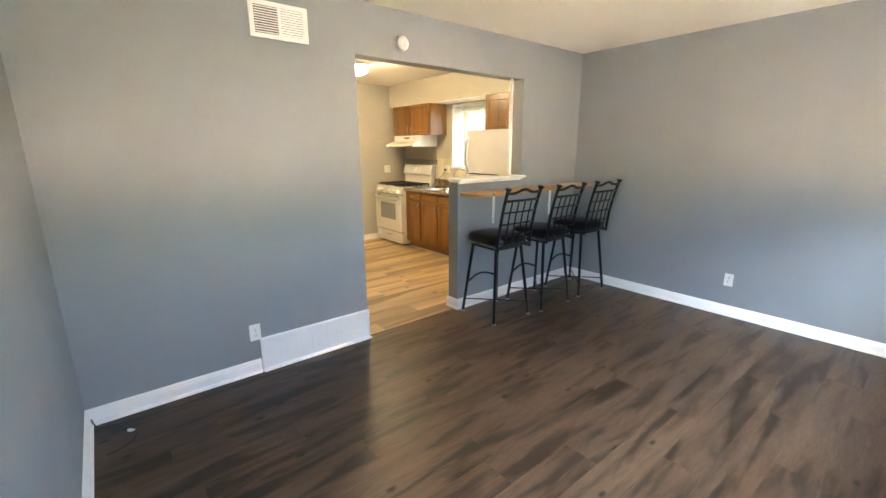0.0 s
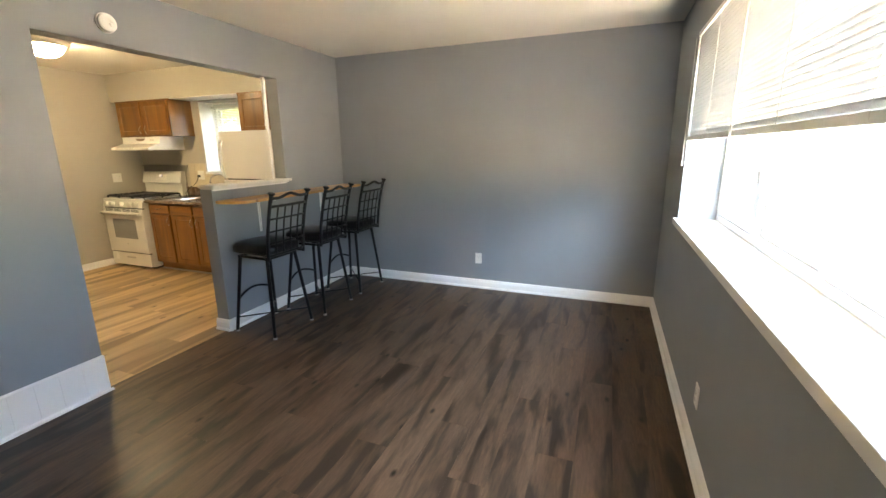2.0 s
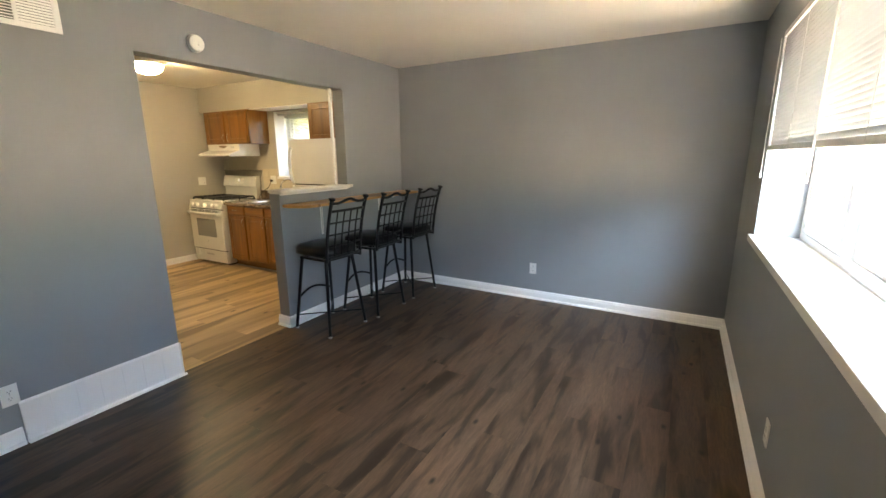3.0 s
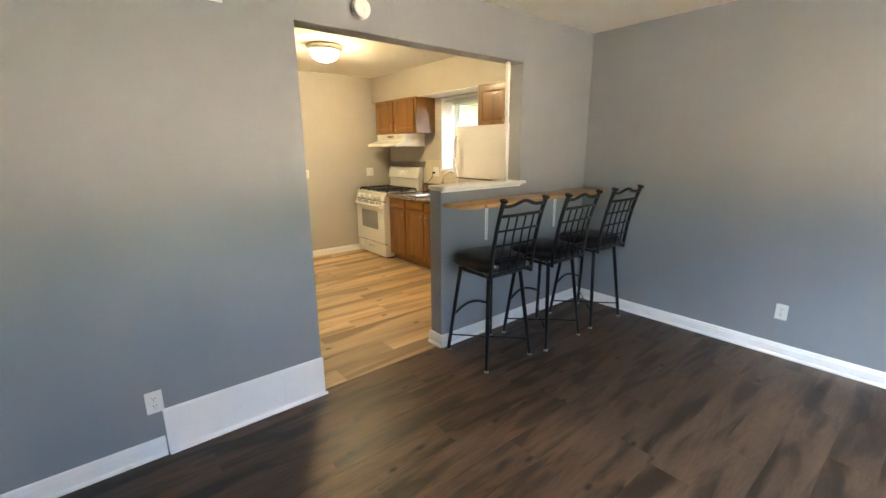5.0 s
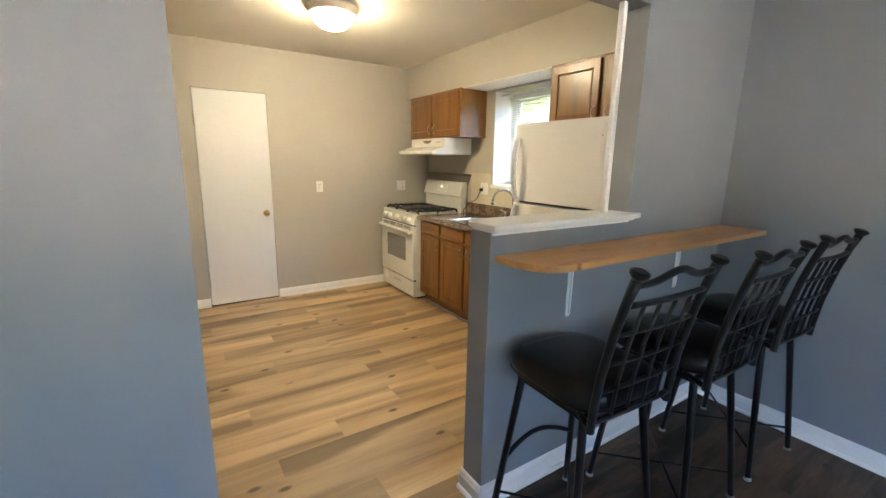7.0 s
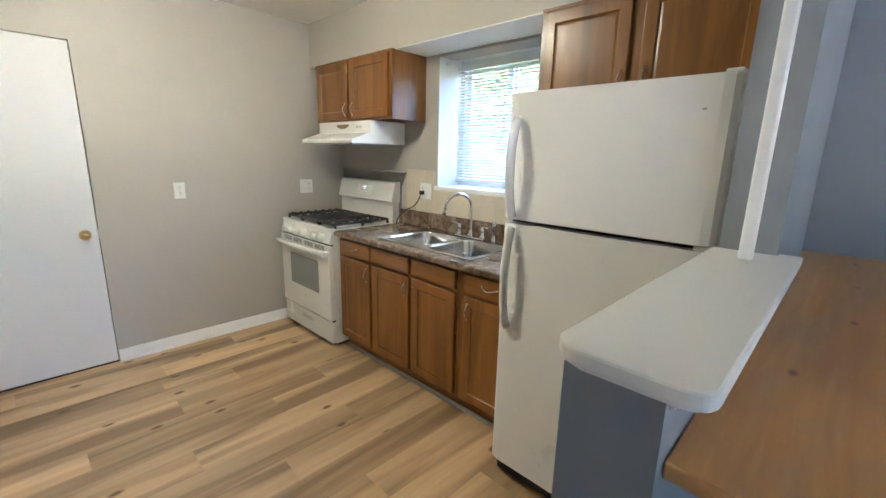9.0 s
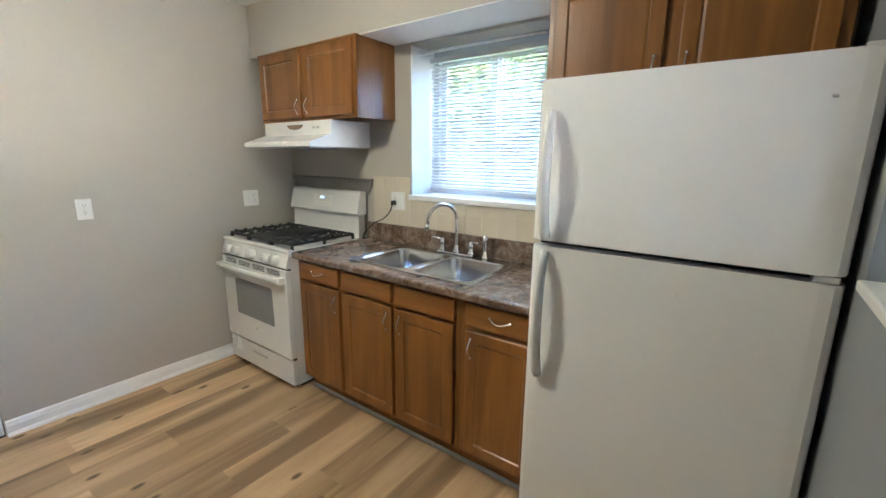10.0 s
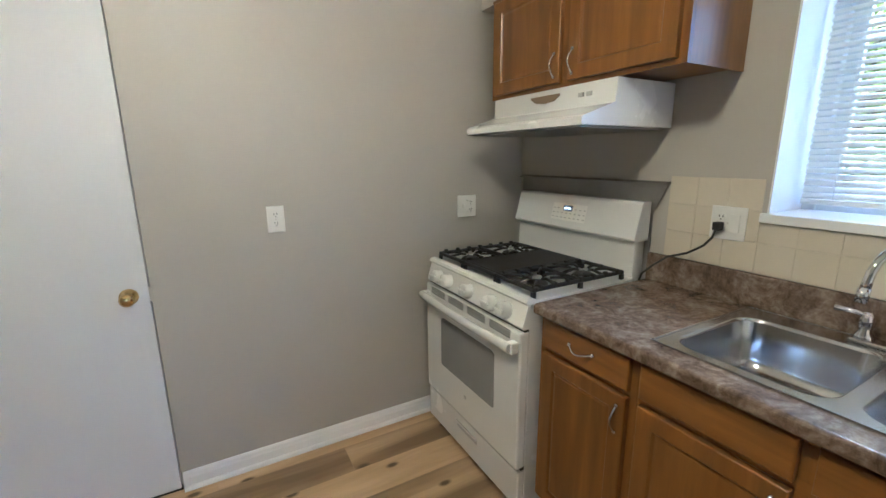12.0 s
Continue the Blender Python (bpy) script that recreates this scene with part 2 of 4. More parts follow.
# ---- building blocks ----
def add_box(bm, x0, x1, y0, y1, z0, z1, bevel=0.0, seg=2):
    vs = bmesh.ops.create_cube(bm, size=1.0)["verts"]
    bmesh.ops.scale(bm, vec=(x1 - x0, y1 - y0, z1 - z0), verts=vs)
    bmesh.ops.translate(bm, vec=((x0 + x1) / 2, (y0 + y1) / 2, (z0 + z1) / 2), verts=vs)
    if bevel:
        es = list({e for v in vs for e in v.link_edges})
        bmesh.ops.bevel(bm, geom=es, offset=bevel, segments=seg, affect="EDGES", profile=0.5)
    return bm


def box(x0, x1, y0, y1, z0, z1, bevel=0.0, seg=2):
    return add_box(bmesh.new(), x0, x1, y0, y1, z0, z1, bevel, seg)


def add_tube(bm, pts, r, n=10, cap=True, squash=1.0):
    """A round bar along pts; r is one radius or one for each point."""
    pts = [Vector(p) for p in pts]
    rs = r if isinstance(r, (list, tuple)) else [r] * len(pts)
    rings, side = [], None
    for i, p in enumerate(pts):
        way = (pts[min(i + 1, len(pts) - 1)] - pts[max(i - 1, 0)]).normalized()
        if side is None:
            side = way.orthogonal().normalized()
        side = (side - way * side.dot(way)).normalized()
        up = way.cross(side)
        rings.append([bm.verts.new(p + rs[i] * (math.cos(a) * side + squash * math.sin(a) * up)) for a in (2 * math.pi * k / n for k in range(n))])
    for a, b in zip(rings, rings[1:]):
        for k in range(n):
            f = bm.faces.new((a[k], a[(k + 1) % n], b[(k + 1) % n], b[k]))
            f.smooth = True
    if cap:
        bm.faces.new(rings[0][::-1])
        bm.faces.new(rings[-1])
    return bm


def tube(pts, r, n=10, cap=True, squash=1.0):
    return add_tube(bmesh.new(), pts, r, n, cap, squash)


def lathe(profile, n=24, m=None):
    """Turned shape: (radius, height) pairs round the z axis."""
    bm = bmesh.new()
    rings = [[bm.verts.new((max(r, 1e-4) * math.cos(a), max(r, 1e-4) * math.sin(a), h)) for a in (2 * math.pi * k / n for k in range(n))] for r, h in profile]
    for a, b in zip(rings, rings[1:]):
        for k in range(n):
            f = bm.faces.new((a[k], a[(k + 1) % n], b[(k + 1) % n], b[k]))
            f.smooth = True
    bm.faces.new(rings[0][::-1])
    bm.faces.new(rings[-1])
    if m is not None:
        bm.transform(m)
    return bm


def prism(outline, axis, a, b, bevel=0.0):
    """An outline of (u, v) pairs drawn out along an axis from a to b. Axis x takes (y, z), y takes (x, z), z takes (x, y)."""
    bm = bmesh.new()
    at = {"x": lambda u, v, w: (w, u, v), "y": lambda u, v, w: (u, w, v), "z": lambda u, v, w: (u, v, w)}[axis]
    lo = [bm.verts.new(at(u, v, a)) for u, v in outline]
    hi = [bm.verts.new(at(u, v, b)) for u, v in outline]
    bm.faces.new(lo[::-1])
    bm.faces.new(hi)
    for k in range(len(lo)):
        j = (k + 1) % len(lo)
        bm.faces.new((lo[k], lo[j], hi[j], hi[k]))
    if bevel:
        bmesh.ops.bevel(bm, geom=bm.edges[:], offset=bevel, segments=2, affect="EDGES", profile=0.5)
    return bm


def arc(p, q, rise, n=12):
    """Points from p to q that bow out by the vector rise."""
    p, q, rise = Vector(p), Vector(q), Vector(rise)
    return [p.lerp(q, k / n) + rise * math.sin(math.pi * k / n) for k in range(n + 1)]


def mesh_of(name, bm, material):
    bmesh.ops.recalc_face_normals(bm, faces=bm.faces[:])
    me = bpy.data.meshes.new(name)
    bm.to_mesh(me)
    bm.free()
    me.materials.append(material)
    return me


def part(name, bm, material, parent, label=""):
    ob = new(name, mesh_of(name, bm, material))
    ob.parent = parent
    return tagged(ob, label)


def thing(name, label, category, at=(0, 0, 0), turn=0.0, group="", kind=""):
    ob = new(name)
    ob.empty_display_size = 0.05
    ob.matrix_world = pose(*at, 0, 0, turn)
    return tagged(ob, label, category, group, kind)


def solid(name, bm, material, label, category, kind="", at=(0, 0, 0)):
    ob = new(name, mesh_of(name, bm, material))
    ob.matrix_world = pose(*at)
    return tagged(ob, label, category, "", kind)


# ---- the shell ----
XW, XE, XK = 0.15, 4.70, 4.63          # west wall, east wall of living room, east wall of kitchen
YS, YP, YQ, YN = 0.54, 3.957, 4.084, 7.325   # window wall, partition's two faces, north wall
ZC = 2.50
XL, XPONY, XJ = 1.932, 2.897, 3.746       # opening's jamb, end of the half wall, far jamb
ZH, ZPONY = 2.15, 1.204
WX0, WX1, WZ0, WZ1 = 0.95, 3.82, 0.965, 2.22   # living room window
KY0, KY1, KZ0, KZ1 = 5.17, 6.064, 1.235, 2.13   # kitchen window
DX0, DX1, DZ = 2.135, 2.775, 2.08      # door in the north wall


def wall(name, boxes, material, label):
    bm = bmesh.new()
    for b in boxes:
        add_box(bm, *b)
    return solid(name, bm, material, label, "wall", "structure")


wall("wall_partition", [(XW, XL, YP, YQ, 0, ZC), (XL, XJ, YP, YQ, ZH, ZC), (XJ, XE, YP, YQ, 0, ZC), (XPONY, XJ, YP, YQ, 0, ZPONY)], BLUE,
     "blue-grey painted partition with a wide opening and half wall")
wall("wall_south", [(-0.1, WX0, 0.22, YS, 0, ZC), (WX1, 4.95, 0.22, YS, 0, ZC), (WX0, WX1, 0.22, YS, 0, WZ0), (WX0, WX1, 0.22, YS, WZ1, ZC)], BLUE,
     "blue-grey painted outer wall with a wide window")
wall("wall_east_living", [(XE, 4.95, YS, YQ, 0, ZC)], BLUE, "blue-grey painted wall of the living room")
wall("wall_east_kitchen", [(XK, 4.95, YQ, KY0, 0, ZC), (XK, 4.95, KY1, 7.55, 0, ZC), (XK, 4.95, KY0, KY1, 0, KZ0), (XK, 4.95, KY0, KY1, KZ1, ZC)], GREIGE,
     "greige painted kitchen wall with a deep-set window")
wall("wall_north", [(0, DX0, YN, 7.45, 0, ZC), (DX1, XK, YN, 7.45, 0, ZC), (DX0, DX1, YN, 7.45, DZ, ZC), (DX0, DX1, 7.42, 7.45, 0, DZ)], GREIGE,
     "greige painted kitchen end wall with a door")
wall("wall_west_living", [(-0.1, XW, YS, YQ, 0, ZC)], BLUE, "blue-grey painted wall of the living room")
wall("wall_west_kitchen", [(-0.1, XW, YQ, YN, 0, ZC)], GREIGE, "greige painted wall of the kitchen")
solid("ceiling_living", box(-0.1, 4.95, 0.22, YP + 0.05, ZC, ZC + 0.2), CEIL, "off-white painted living room ceiling", "ceiling", "structure")
solid("ceiling_kitchen", box(-0.1, 4.95, YP + 0.05, 7.55, ZC, ZC + 0.2), CEIL, "off-white painted kitchen ceiling", "ceiling", "structure")
solid("soffit_underside", box(4.337, XK - 0.001, 5.052, 6.193, 2.146, 2.1515), TRIM, "white painted underside of the soffit above the window", "soffit", "structure")
solid("soffit", box(4.335, XK, YQ, YN, 2.152, ZC), GREIGE, "greige boxed soffit above the kitchen wall cabinets", "soffit", "structure")


def baseboard(name, ax, a, b, face, side, h=0.098, label="white painted baseboard with a rounded top edge"):
    """A moulded board along x or y from a to b, on the face of a wall; side is +1 or -1, the way it stands out."""
    d = 0.014
    pts = [(0, 0), (d, 0), (d, h - 0.03), (d - 0.003, h - 0.022), (d - 0.005, h - 0.010), (d - 0.010, h - 0.002), (0, h)]
    shoe = [(d, 0), (d + 0.012, 0), (d + 0.012, 0.007), (d + 0.009, 0.015), (d + 0.004, 0.019), (d, 0.020)]
    bm = bmesh.new()
    for o in (pts, shoe):
        one = prism([(face + side * u, v) for u, v in o], "x" if ax == "x" else "y", a, b)
        tmp = bpy.data.meshes.new("tmp")
        one.to_mesh(tmp)
        one.free()
        bm.from_mesh(tmp)
        bpy.data.meshes.remove(tmp)
    return solid(name, bm, TRIM, label, "baseboard", "structure")


baseboard("baseboard_1", "x", XW, 1.09, YP, -1)
baseboard("baseboard_2", "x", XPONY - 0.015, XE, YP, -1)
baseboard("baseboard_3", "y", YS, YP, XE, -1)
baseboard("baseboard_4", "x", XW, XE, YS, 1)
baseboard("baseboard_5", "y", YS, YP, XW, 1)
baseboard("baseboard_6", "x", DX1 + 0.005, XK, YN, -1, 0.086)
baseboard("baseboard_7", "x", XW, DX0 - 0.005, YN, -1, 0.086)
baseboard("baseboard_8", "y", YP - 0.014, YQ + 0.014, XPONY, -1)

# ground outside
solid("ground", box(-150, 150, -150, 150, -0.5, -0.25), CONCRETE, "pale sunlit paved ground round the house", "ground", "structure")
# dark ground added here so less light bounces up onto the kitchen blind
solid("lawn", box(5.6, 40.0, -12.0, 40.0, -0.249, -0.235), GRASS, "green lawn added under the trees to cut bounced light", "lawn", "structure")
solid("floor", box(-0.1, 4.95, 0.22, 7.55, -0.25, -0.008), SUBFLOOR, "dark floor slab beneath the planks", "floor", "structure")


# ---- living room window ----
def window_frame_bar(parent, name, b, bevel=0.004):
    return part(name, box(*b, bevel), VINYL, parent)


win = thing("window_1", "wide white vinyl sliding window with three panes", "window", kind="structure")
fy0, fy1 = 0.238, 0.308
window_frame_bar(win, "frame_side", (WX1 - 0.045, WX1, fy0, fy1, WZ0 + 0.03, WZ1))
window_frame_bar(win, "frame_side", (WX0, WX0 + 0.045, fy0, fy1, WZ0 + 0.03, WZ1))
window_frame_bar(win, "frame_bottom", (WX0 + 0.045, WX1 - 0.045, fy0, fy1, WZ0 + 0.03, WZ0 + 0.075))
window_frame_bar(win, "frame_top", (WX0 + 0.045, WX1 - 0.045, fy0, fy1, WZ1 - 0.05, WZ1))
for x in (3.04, 2.25):
    window_frame_bar(win, "mullion", (x - 0.028, x + 0.028, fy0 + 0.004, fy1 - 0.006, WZ0 + 0.075, WZ1 - 0.05))


def sash(parent, x0, x1, y, z0, z1):
    """One sliding sash in the x-z plane with its pane."""
    s = part("sash", box(x0, x0 + 0.038, y - 0.014, y + 0.014, z0, z1, 0.004), VINYL, parent)
    part("stile", box(x1 - 0.038, x1, y - 0.014, y + 0.014, z0, z1, 0.004), VINYL, s)
    part("rail", box(x0 + 0.038, x1 - 0.038, y - 0.014, y + 0.014, z0, z0 + 0.042, 0.004), VINYL, s)
    part("rail", box(x0 + 0.038, x1 - 0.038, y - 0.014, y + 0.014, z1 - 0.042, z1, 0.004), VINYL, s)
    p = part("pane", box(x0 + 0.03, x1 - 0.03, y - 0.003, y + 0.003, z0 + 0.03, z1 - 0.03), GLASS, s)
    p.visible_shadow = False
    return s


sash(win, 3.07, 3.775, 0.288, WZ0 + 0.075, WZ1 - 0.05)
sash(win, 2.28, 3.01, 0.261, WZ0 + 0.075, WZ1 - 0.05)
sash(win, WX0 + 0.045, 2.22, 0.288, WZ0 + 0.075, WZ1 - 0.05)
latch = part("latch", box(3.076, 3.100, 0.302, 0.322, 1.30, 1.37, 0.004), VINYL, win, "small white window latch")
part("latch_lever", box(3.080, 3.094, 0.320, 0.334, 1.325, 1.36, 0.003), VINYL, latch)
# deep sill with a worn wooden nose
part("window_sill", box(WX0 + 0.001, WX1 - 0.001, 0.245, YS + 0.001, WZ0 + 0.001, WZ0 + 0.03, 0.004), SILLW, win, "glossy white painted window sill")
part("sill_nose", box(WX0 - 0.03, WX1 + 0.03, YS + 0.001, YS + 0.03, WZ0 - 0.012, WZ0 + 0.032, 0.005), SILLW, win, "rounded worn edge of the sill")


def blind(name, label, ax, a, b, across, z_top, z_bottom, pitch, tilt, depth, rail_h):
    """A white slatted blind along x or y, hung at the coordinate across."""
    th = thing(name, label, "blind")

    def span(lo, hi, d0, d1, z0, z1, bev=0.002):
        return box(lo, hi, d0, d1, z0, z1, bev) if ax == "x" else box(d0, d1, lo, hi, z0, z1, bev)
    part("head_rail", span(a, b, across - 0.014, across + 0.014, z_top - 0.03, z_top), SLAT, th)
    part("bottom_rail", span(a + 0.003, b - 0.003, across - depth / 2, across + depth / 2, z_bottom, z_bottom + rail_h, 0.003), SLAT, th)
    n = 6
    bm = bmesh.new()
    rows = []
    for k in range(n + 1):
        u = (k / n - 0.5) * depth
        bow = 0.0022 * (1 - (2 * k / n - 1) ** 2)
        d, h = u * math.cos(tilt) - bow * math.sin(tilt), u * math.sin(tilt) + bow * math.cos(tilt)
        rows.append([bm.verts.new((e, d, h) if ax == "x" else (d, e, h)) for e in (a + 0.004, b - 0.004)])
    for r, s in zip(rows, rows[1:]):
        f = bm.faces.new((r[0], r[1], s[1], s[0]))
        f.smooth = True
    ext = bmesh.ops.extrude_face_region(bm, geom=bm.faces[:])
    bmesh.ops.translate(bm, vec=(0, 0, 0.0006), verts=[v for v in ext["geom"] if isinstance(v, bmesh.types.BMVert)])
    me = mesh_of("slat", bm, SLAT)
    z = z_bottom + rail_h + pitch * 0.6
    while z < z_top - 0.035:
        s = new("slat", me)
        s.parent = th
        s.location = (0, across, z) if ax == "x" else (across, 0, z)
        s.rotation_euler = (radians(random.uniform(-1.5, 1.5)), 0, 0) if ax == "x" else (0, radians(random.uniform(-1.5, 1.5)), 0)
        z += pitch
    k = max(2, round((b - a) / 0.55))
    for i in range(k + 1):
        e = a + 0.09 + (b - a - 0.18) * i / k
        for side in (-1, 1):
            d = across + side * (depth / 2 + 0.001)
            pts = [(e, d, z_bottom + 0.01), (e, d, z_top - 0.02)] if ax == "x" else [(d, e, z_bottom + 0.01), (d, e, z_top - 0.02)]
            part("ladder_cord", tube(pts, 0.0009, 5), SLAT, th)
    return th


lb = blind("window_blind", "white slatted blind drawn halfway up over the window", "x", WX0 + 0.02, WX1 - 0.004, 0.530, 2.215, 1.535, 0.0215, radians(62), 0.026, 0.028)
part("tilt_wand", tube([(2.62, 0.555, 2.17), (2.62, 0.558, 1.40)], [0.003, 0.0045], 6), PLASTIC, lb, "clear plastic tilt wand")
part("pull_cord", tube([(3.80, 0.556, 2.18), (3.80, 0.558, 1.40)], 0.0016, 5), PLASTIC, lb)
part("cord_tassel", lathe([(0.002, 0.03), (0.005, 0.022), (0.006, 0.0), (0.004, -0.004)], 10, pose(3.80, 0.558, 1.37)), PLASTIC, lb)

# ---- kitchen window ----
kw = thing("window_2", "white vinyl sliding kitchen window with two panes", "window", kind="structure")
fx0, fx1 = 4.855, 4.915
for b in ((fx0, fx1, KY0, KY0 + 0.045, KZ0, KZ1), (fx0, fx1, KY1 - 0.045, KY1, KZ0, KZ1)):
    window_frame_bar(kw, "frame_side", b)
for b in ((fx0, fx1, KY0 + 0.045, KY1 - 0.045, KZ0, KZ0 + 0.05), (fx0, fx1, KY0 + 0.045, KY1 - 0.045, KZ1 - 0.05, KZ1)):
    window_frame_bar(kw, "frame_bar", b)
for y0, y1, xs in ((KY0 + 0.045, 5.63, 4.87), (5.58, KY1 - 0.045, 4.90)):
    s = part("sash", box(xs - 0.013, xs + 0.013, y0, y0 + 0.04, KZ0 + 0.05, KZ1 - 0.05, 0.003), VINYL, kw)
    part("stile", box(xs - 0.013, xs + 0.013, y1 - 0.04, y1, KZ0 + 0.05, KZ1 - 0.05, 0.003), VINYL, s)
    part("rail", box(xs - 0.013, xs + 0.013, y0 + 0.04, y1 - 0.04, KZ0 + 0.05, KZ0 + 0.09, 0.003), VINYL, s)
    part("rail", box(xs - 0.013, xs + 0.013, y0 + 0.04, y1 - 0.04, KZ1 - 0.09, KZ1 - 0.05, 0.003), VINYL, s)
    p = part("pane", box(xs - 0.002, xs + 0.002, y0 + 0.03, y1 - 0.03, KZ0 + 0.08, KZ1 - 0.08), GLASS, s)
    p.visible_shadow = False
# white painted reveal boards and sill
part("reveal_board", box(XK + 0.002, fx0, KY1 - 0.006, KY1 + 0.001, KZ0, KZ1), TRIM, kw)
part("reveal_board", box(XK + 0.002, fx0, KY0 - 0.001, KY0 + 0.006, KZ0, KZ1), TRIM, kw)
part("window_sill", box(XK - 0.022, fx0, KY0 - 0.012, KY1 + 0.012, KZ0 - 0.028, KZ0 + 0.004, 0.004), TRIM, kw, "white painted kitchen window sill")
kb = blind("window_blind", "white slatted blind lowered over the kitchen window", "y", KY0 + 0.015, KY1 - 0.015, 4.815, 2.085, 1.262, 0.0205, radians(40), 0.025, 0.018)
part("tilt_wand", tube([(4.795, KY0 + 0.10, 2.05), (4.795, KY0 + 0.10, 1.62)], 0.003, 6), PLASTIC, kb)
# rod above the blind
rod = thing("curtain_rod", "white curtain rod above the kitchen window blind", "curtain rod")
part("rod", tube([(4.70, KY0 + 0.006, 2.095), (4.70, KY1 - 0.006, 2.095)], 0.008, 8), TRIM, rod)
part("bracket", box(4.69, 4.71, KY1 - 0.014, KY1 - 0.006, 2.08, 2.11, 0.002), TRIM, rod)
part("bracket", box(4.69, 4.71, KY0 + 0.006, KY0 + 0.014, 2.08, 2.11, 0.002), TRIM, rod)


# ---- fittings on the walls ----
def outlet(label, m, w=0.072, h=0.116, kind="outlet", gangs=1):
    """A cover plate that stands out along local -y, with sockets or a toggle."""
    th = new("wall_switch" if kind == "switch" else "wall_outlet")
    th.matrix_world = m
    tagged(th, label, "outlet" if kind == "outlet" else "switch")
    part("cover_plate", box(-w / 2, w / 2, -0.006, -0.0005, -h / 2, h / 2, 0.003), PLASTIC, th)
    for g in range(gangs):
        u = (g - (gangs - 1) / 2) * 0.046
        if kind == "outlet" and g:
            part("rocker", box(u - 0.0165, u + 0.0165, -0.010, -0.006, -0.033, 0.033, 0.002), PLASTIC, th)
        elif kind == "outlet" or g:
            for dz in (-0.020, 0.020):
                sk = part("socket", prism([(u + 0.0165 * math.cos(a) * (1.0 if abs(math.cos(a)) < 0.95 else 0.98), dz + 0.0145 * math.sin(a)) for a in (2 * math.pi * k / 14 for k in range(14))], "y", -0.0085, -0.006), PLASTIC, th)
                for du in (-0.006, 0.006):
                    # black slips painted in for the shade inside the socket slots
                    part("slot", box(u + du - 0.0012, u + du + 0.0012, -0.0092, -0.0084, dz - 0.001, dz + 0.008), DARKGAP, sk)
                part("slot", box(u - 0.002, u + 0.002, -0.0092, -0.0084, dz - 0.010, dz - 0.006), DARKGAP, sk)
        else:
            part("toggle", box(u - 0.005, u + 0.005, -0.016, -0.006, -0.010, 0.012, 0.002), PLASTIC, th)
    for dz in ((0.0,) if kind == "outlet" else (-0.030, 0.030)):
        part("screw", lathe([(0.003, 0), (0.0028, 0.0015)], 8, pose(0, -0.006, dz, 90)), NICKEL, th)
    return th


outlet("white duplex outlet beside the baseboard grille", pose(1.072, YP, 0.295))
outlet("white duplex outlet on the blue-grey wall", pose(XE, 2.277, 0.335, 0, 0, -90))
outlet("white duplex outlet below the wide window", pose(2.60, YS, 0.31, 0, 0, 180))
outlet("white outlet plate on the greige wall", pose(3.262, YN, 1.170), kind="outlet")
outlet("white two-gang switch and outlet plate beside the range", pose(4.248, YN, 1.166), 0.118, 0.118, "switch", 2)
# round plate beside the door
rp = thing("wall_bumper", "round white wall plate with a metal centre", "wall plate", (1.92, YN, 1.40))
part("plate", lathe([(0.052, 0), (0.052, 0.004), (0.046, 0.009), (0.02, 0.011)], 24, pose(0, 0, 0, 90)), PLASTIC, rp)
part("centre_knob", lathe([(0.018, 0.009), (0.018, 0.022), (0.012, 0.03)], 16, pose(0, 0, 0, 90)), NICKEL, rp, "small metal centre knob")

# smoke alarm
sm = thing("smoke_alarm", "round white smoke alarm on the wall above the opening", "smoke alarm", (2.320, YP, 2.269))
part("base", lathe([(0.057, 0), (0.057, 0.012), (0.053, 0.014)], 32, pose(0, 0, 0, 90)), PLASTIC, sm)
part("cover", lathe([(0.053, 0.013), (0.052, 0.030), (0.045, 0.037), (0.018, 0.039)], 32, pose(0, 0, 0, 90)), PLASTIC, sm)
part("test_button", lathe([(0.010, 0.037), (0.010, 0.041), (0.006, 0.0415)], 14, pose(0.012, 0, -0.01, 90)), PLASTIC, sm)

# supply register high on the partition
vent = thing("air_register", "white painted wall register with louvres on one half", "vent", (1.418, YP, 2.268))
for b in ((-0.18, 0.18, -0.012, -0.0005, 0.078, 0.104), (-0.18, 0.18, -0.012, -0.0005, -0.104, -0.078), (-0.18, -0.152, -0.012, -0.0005, -0.078, 0.078),
          (0.152, 0.18, -0.012, -0.0005, -0.078, 0.078), (-0.008, 0.010, -0.010, -0.0005, -0.078, 0.078)):
    part("frame_bar", box(*b, 0.003), TRIM, vent)
# thin dark sheet stands in for the shaded depth behind the louvres
part("backing", box(-0.152, 0.152, -0.003, -0.0008, -0.078, 0.078), DUCT, vent, "dark sheet for the shade behind the louvres")
for i in range(11):
    z = -0.070 + i * 0.014
    part("louvre", prism([(-0.0090, z + 0.0015), (-0.0080, z + 0.0022), (-0.0040, z - 0.0022), (-0.0050, z - 0.0029)], "x", -0.152, -0.008), TRIM, vent)
    part("louvre", prism([(-0.0070, z + 0.0046), (-0.0060, z + 0.0052), (-0.0036, z - 0.0046), (-0.0046, z - 0.0054)], "x", 0.010, 0.152), TRIM, vent)

# return-air grille along the floor
gr = thing("baseboard_grille", "white sheet-metal return-air panel at the floor", "grille", (1.51, YP, 0.0))
part("panel", prism([(0, 0.0), (-0.024, 0.0), (-0.024, 0.012), (-0.016, 0.02), (-0.012, 0.232), (-0.004, 0.243), (0, 0.243)], "x", -0.412, 0.420), TRIM, gr)
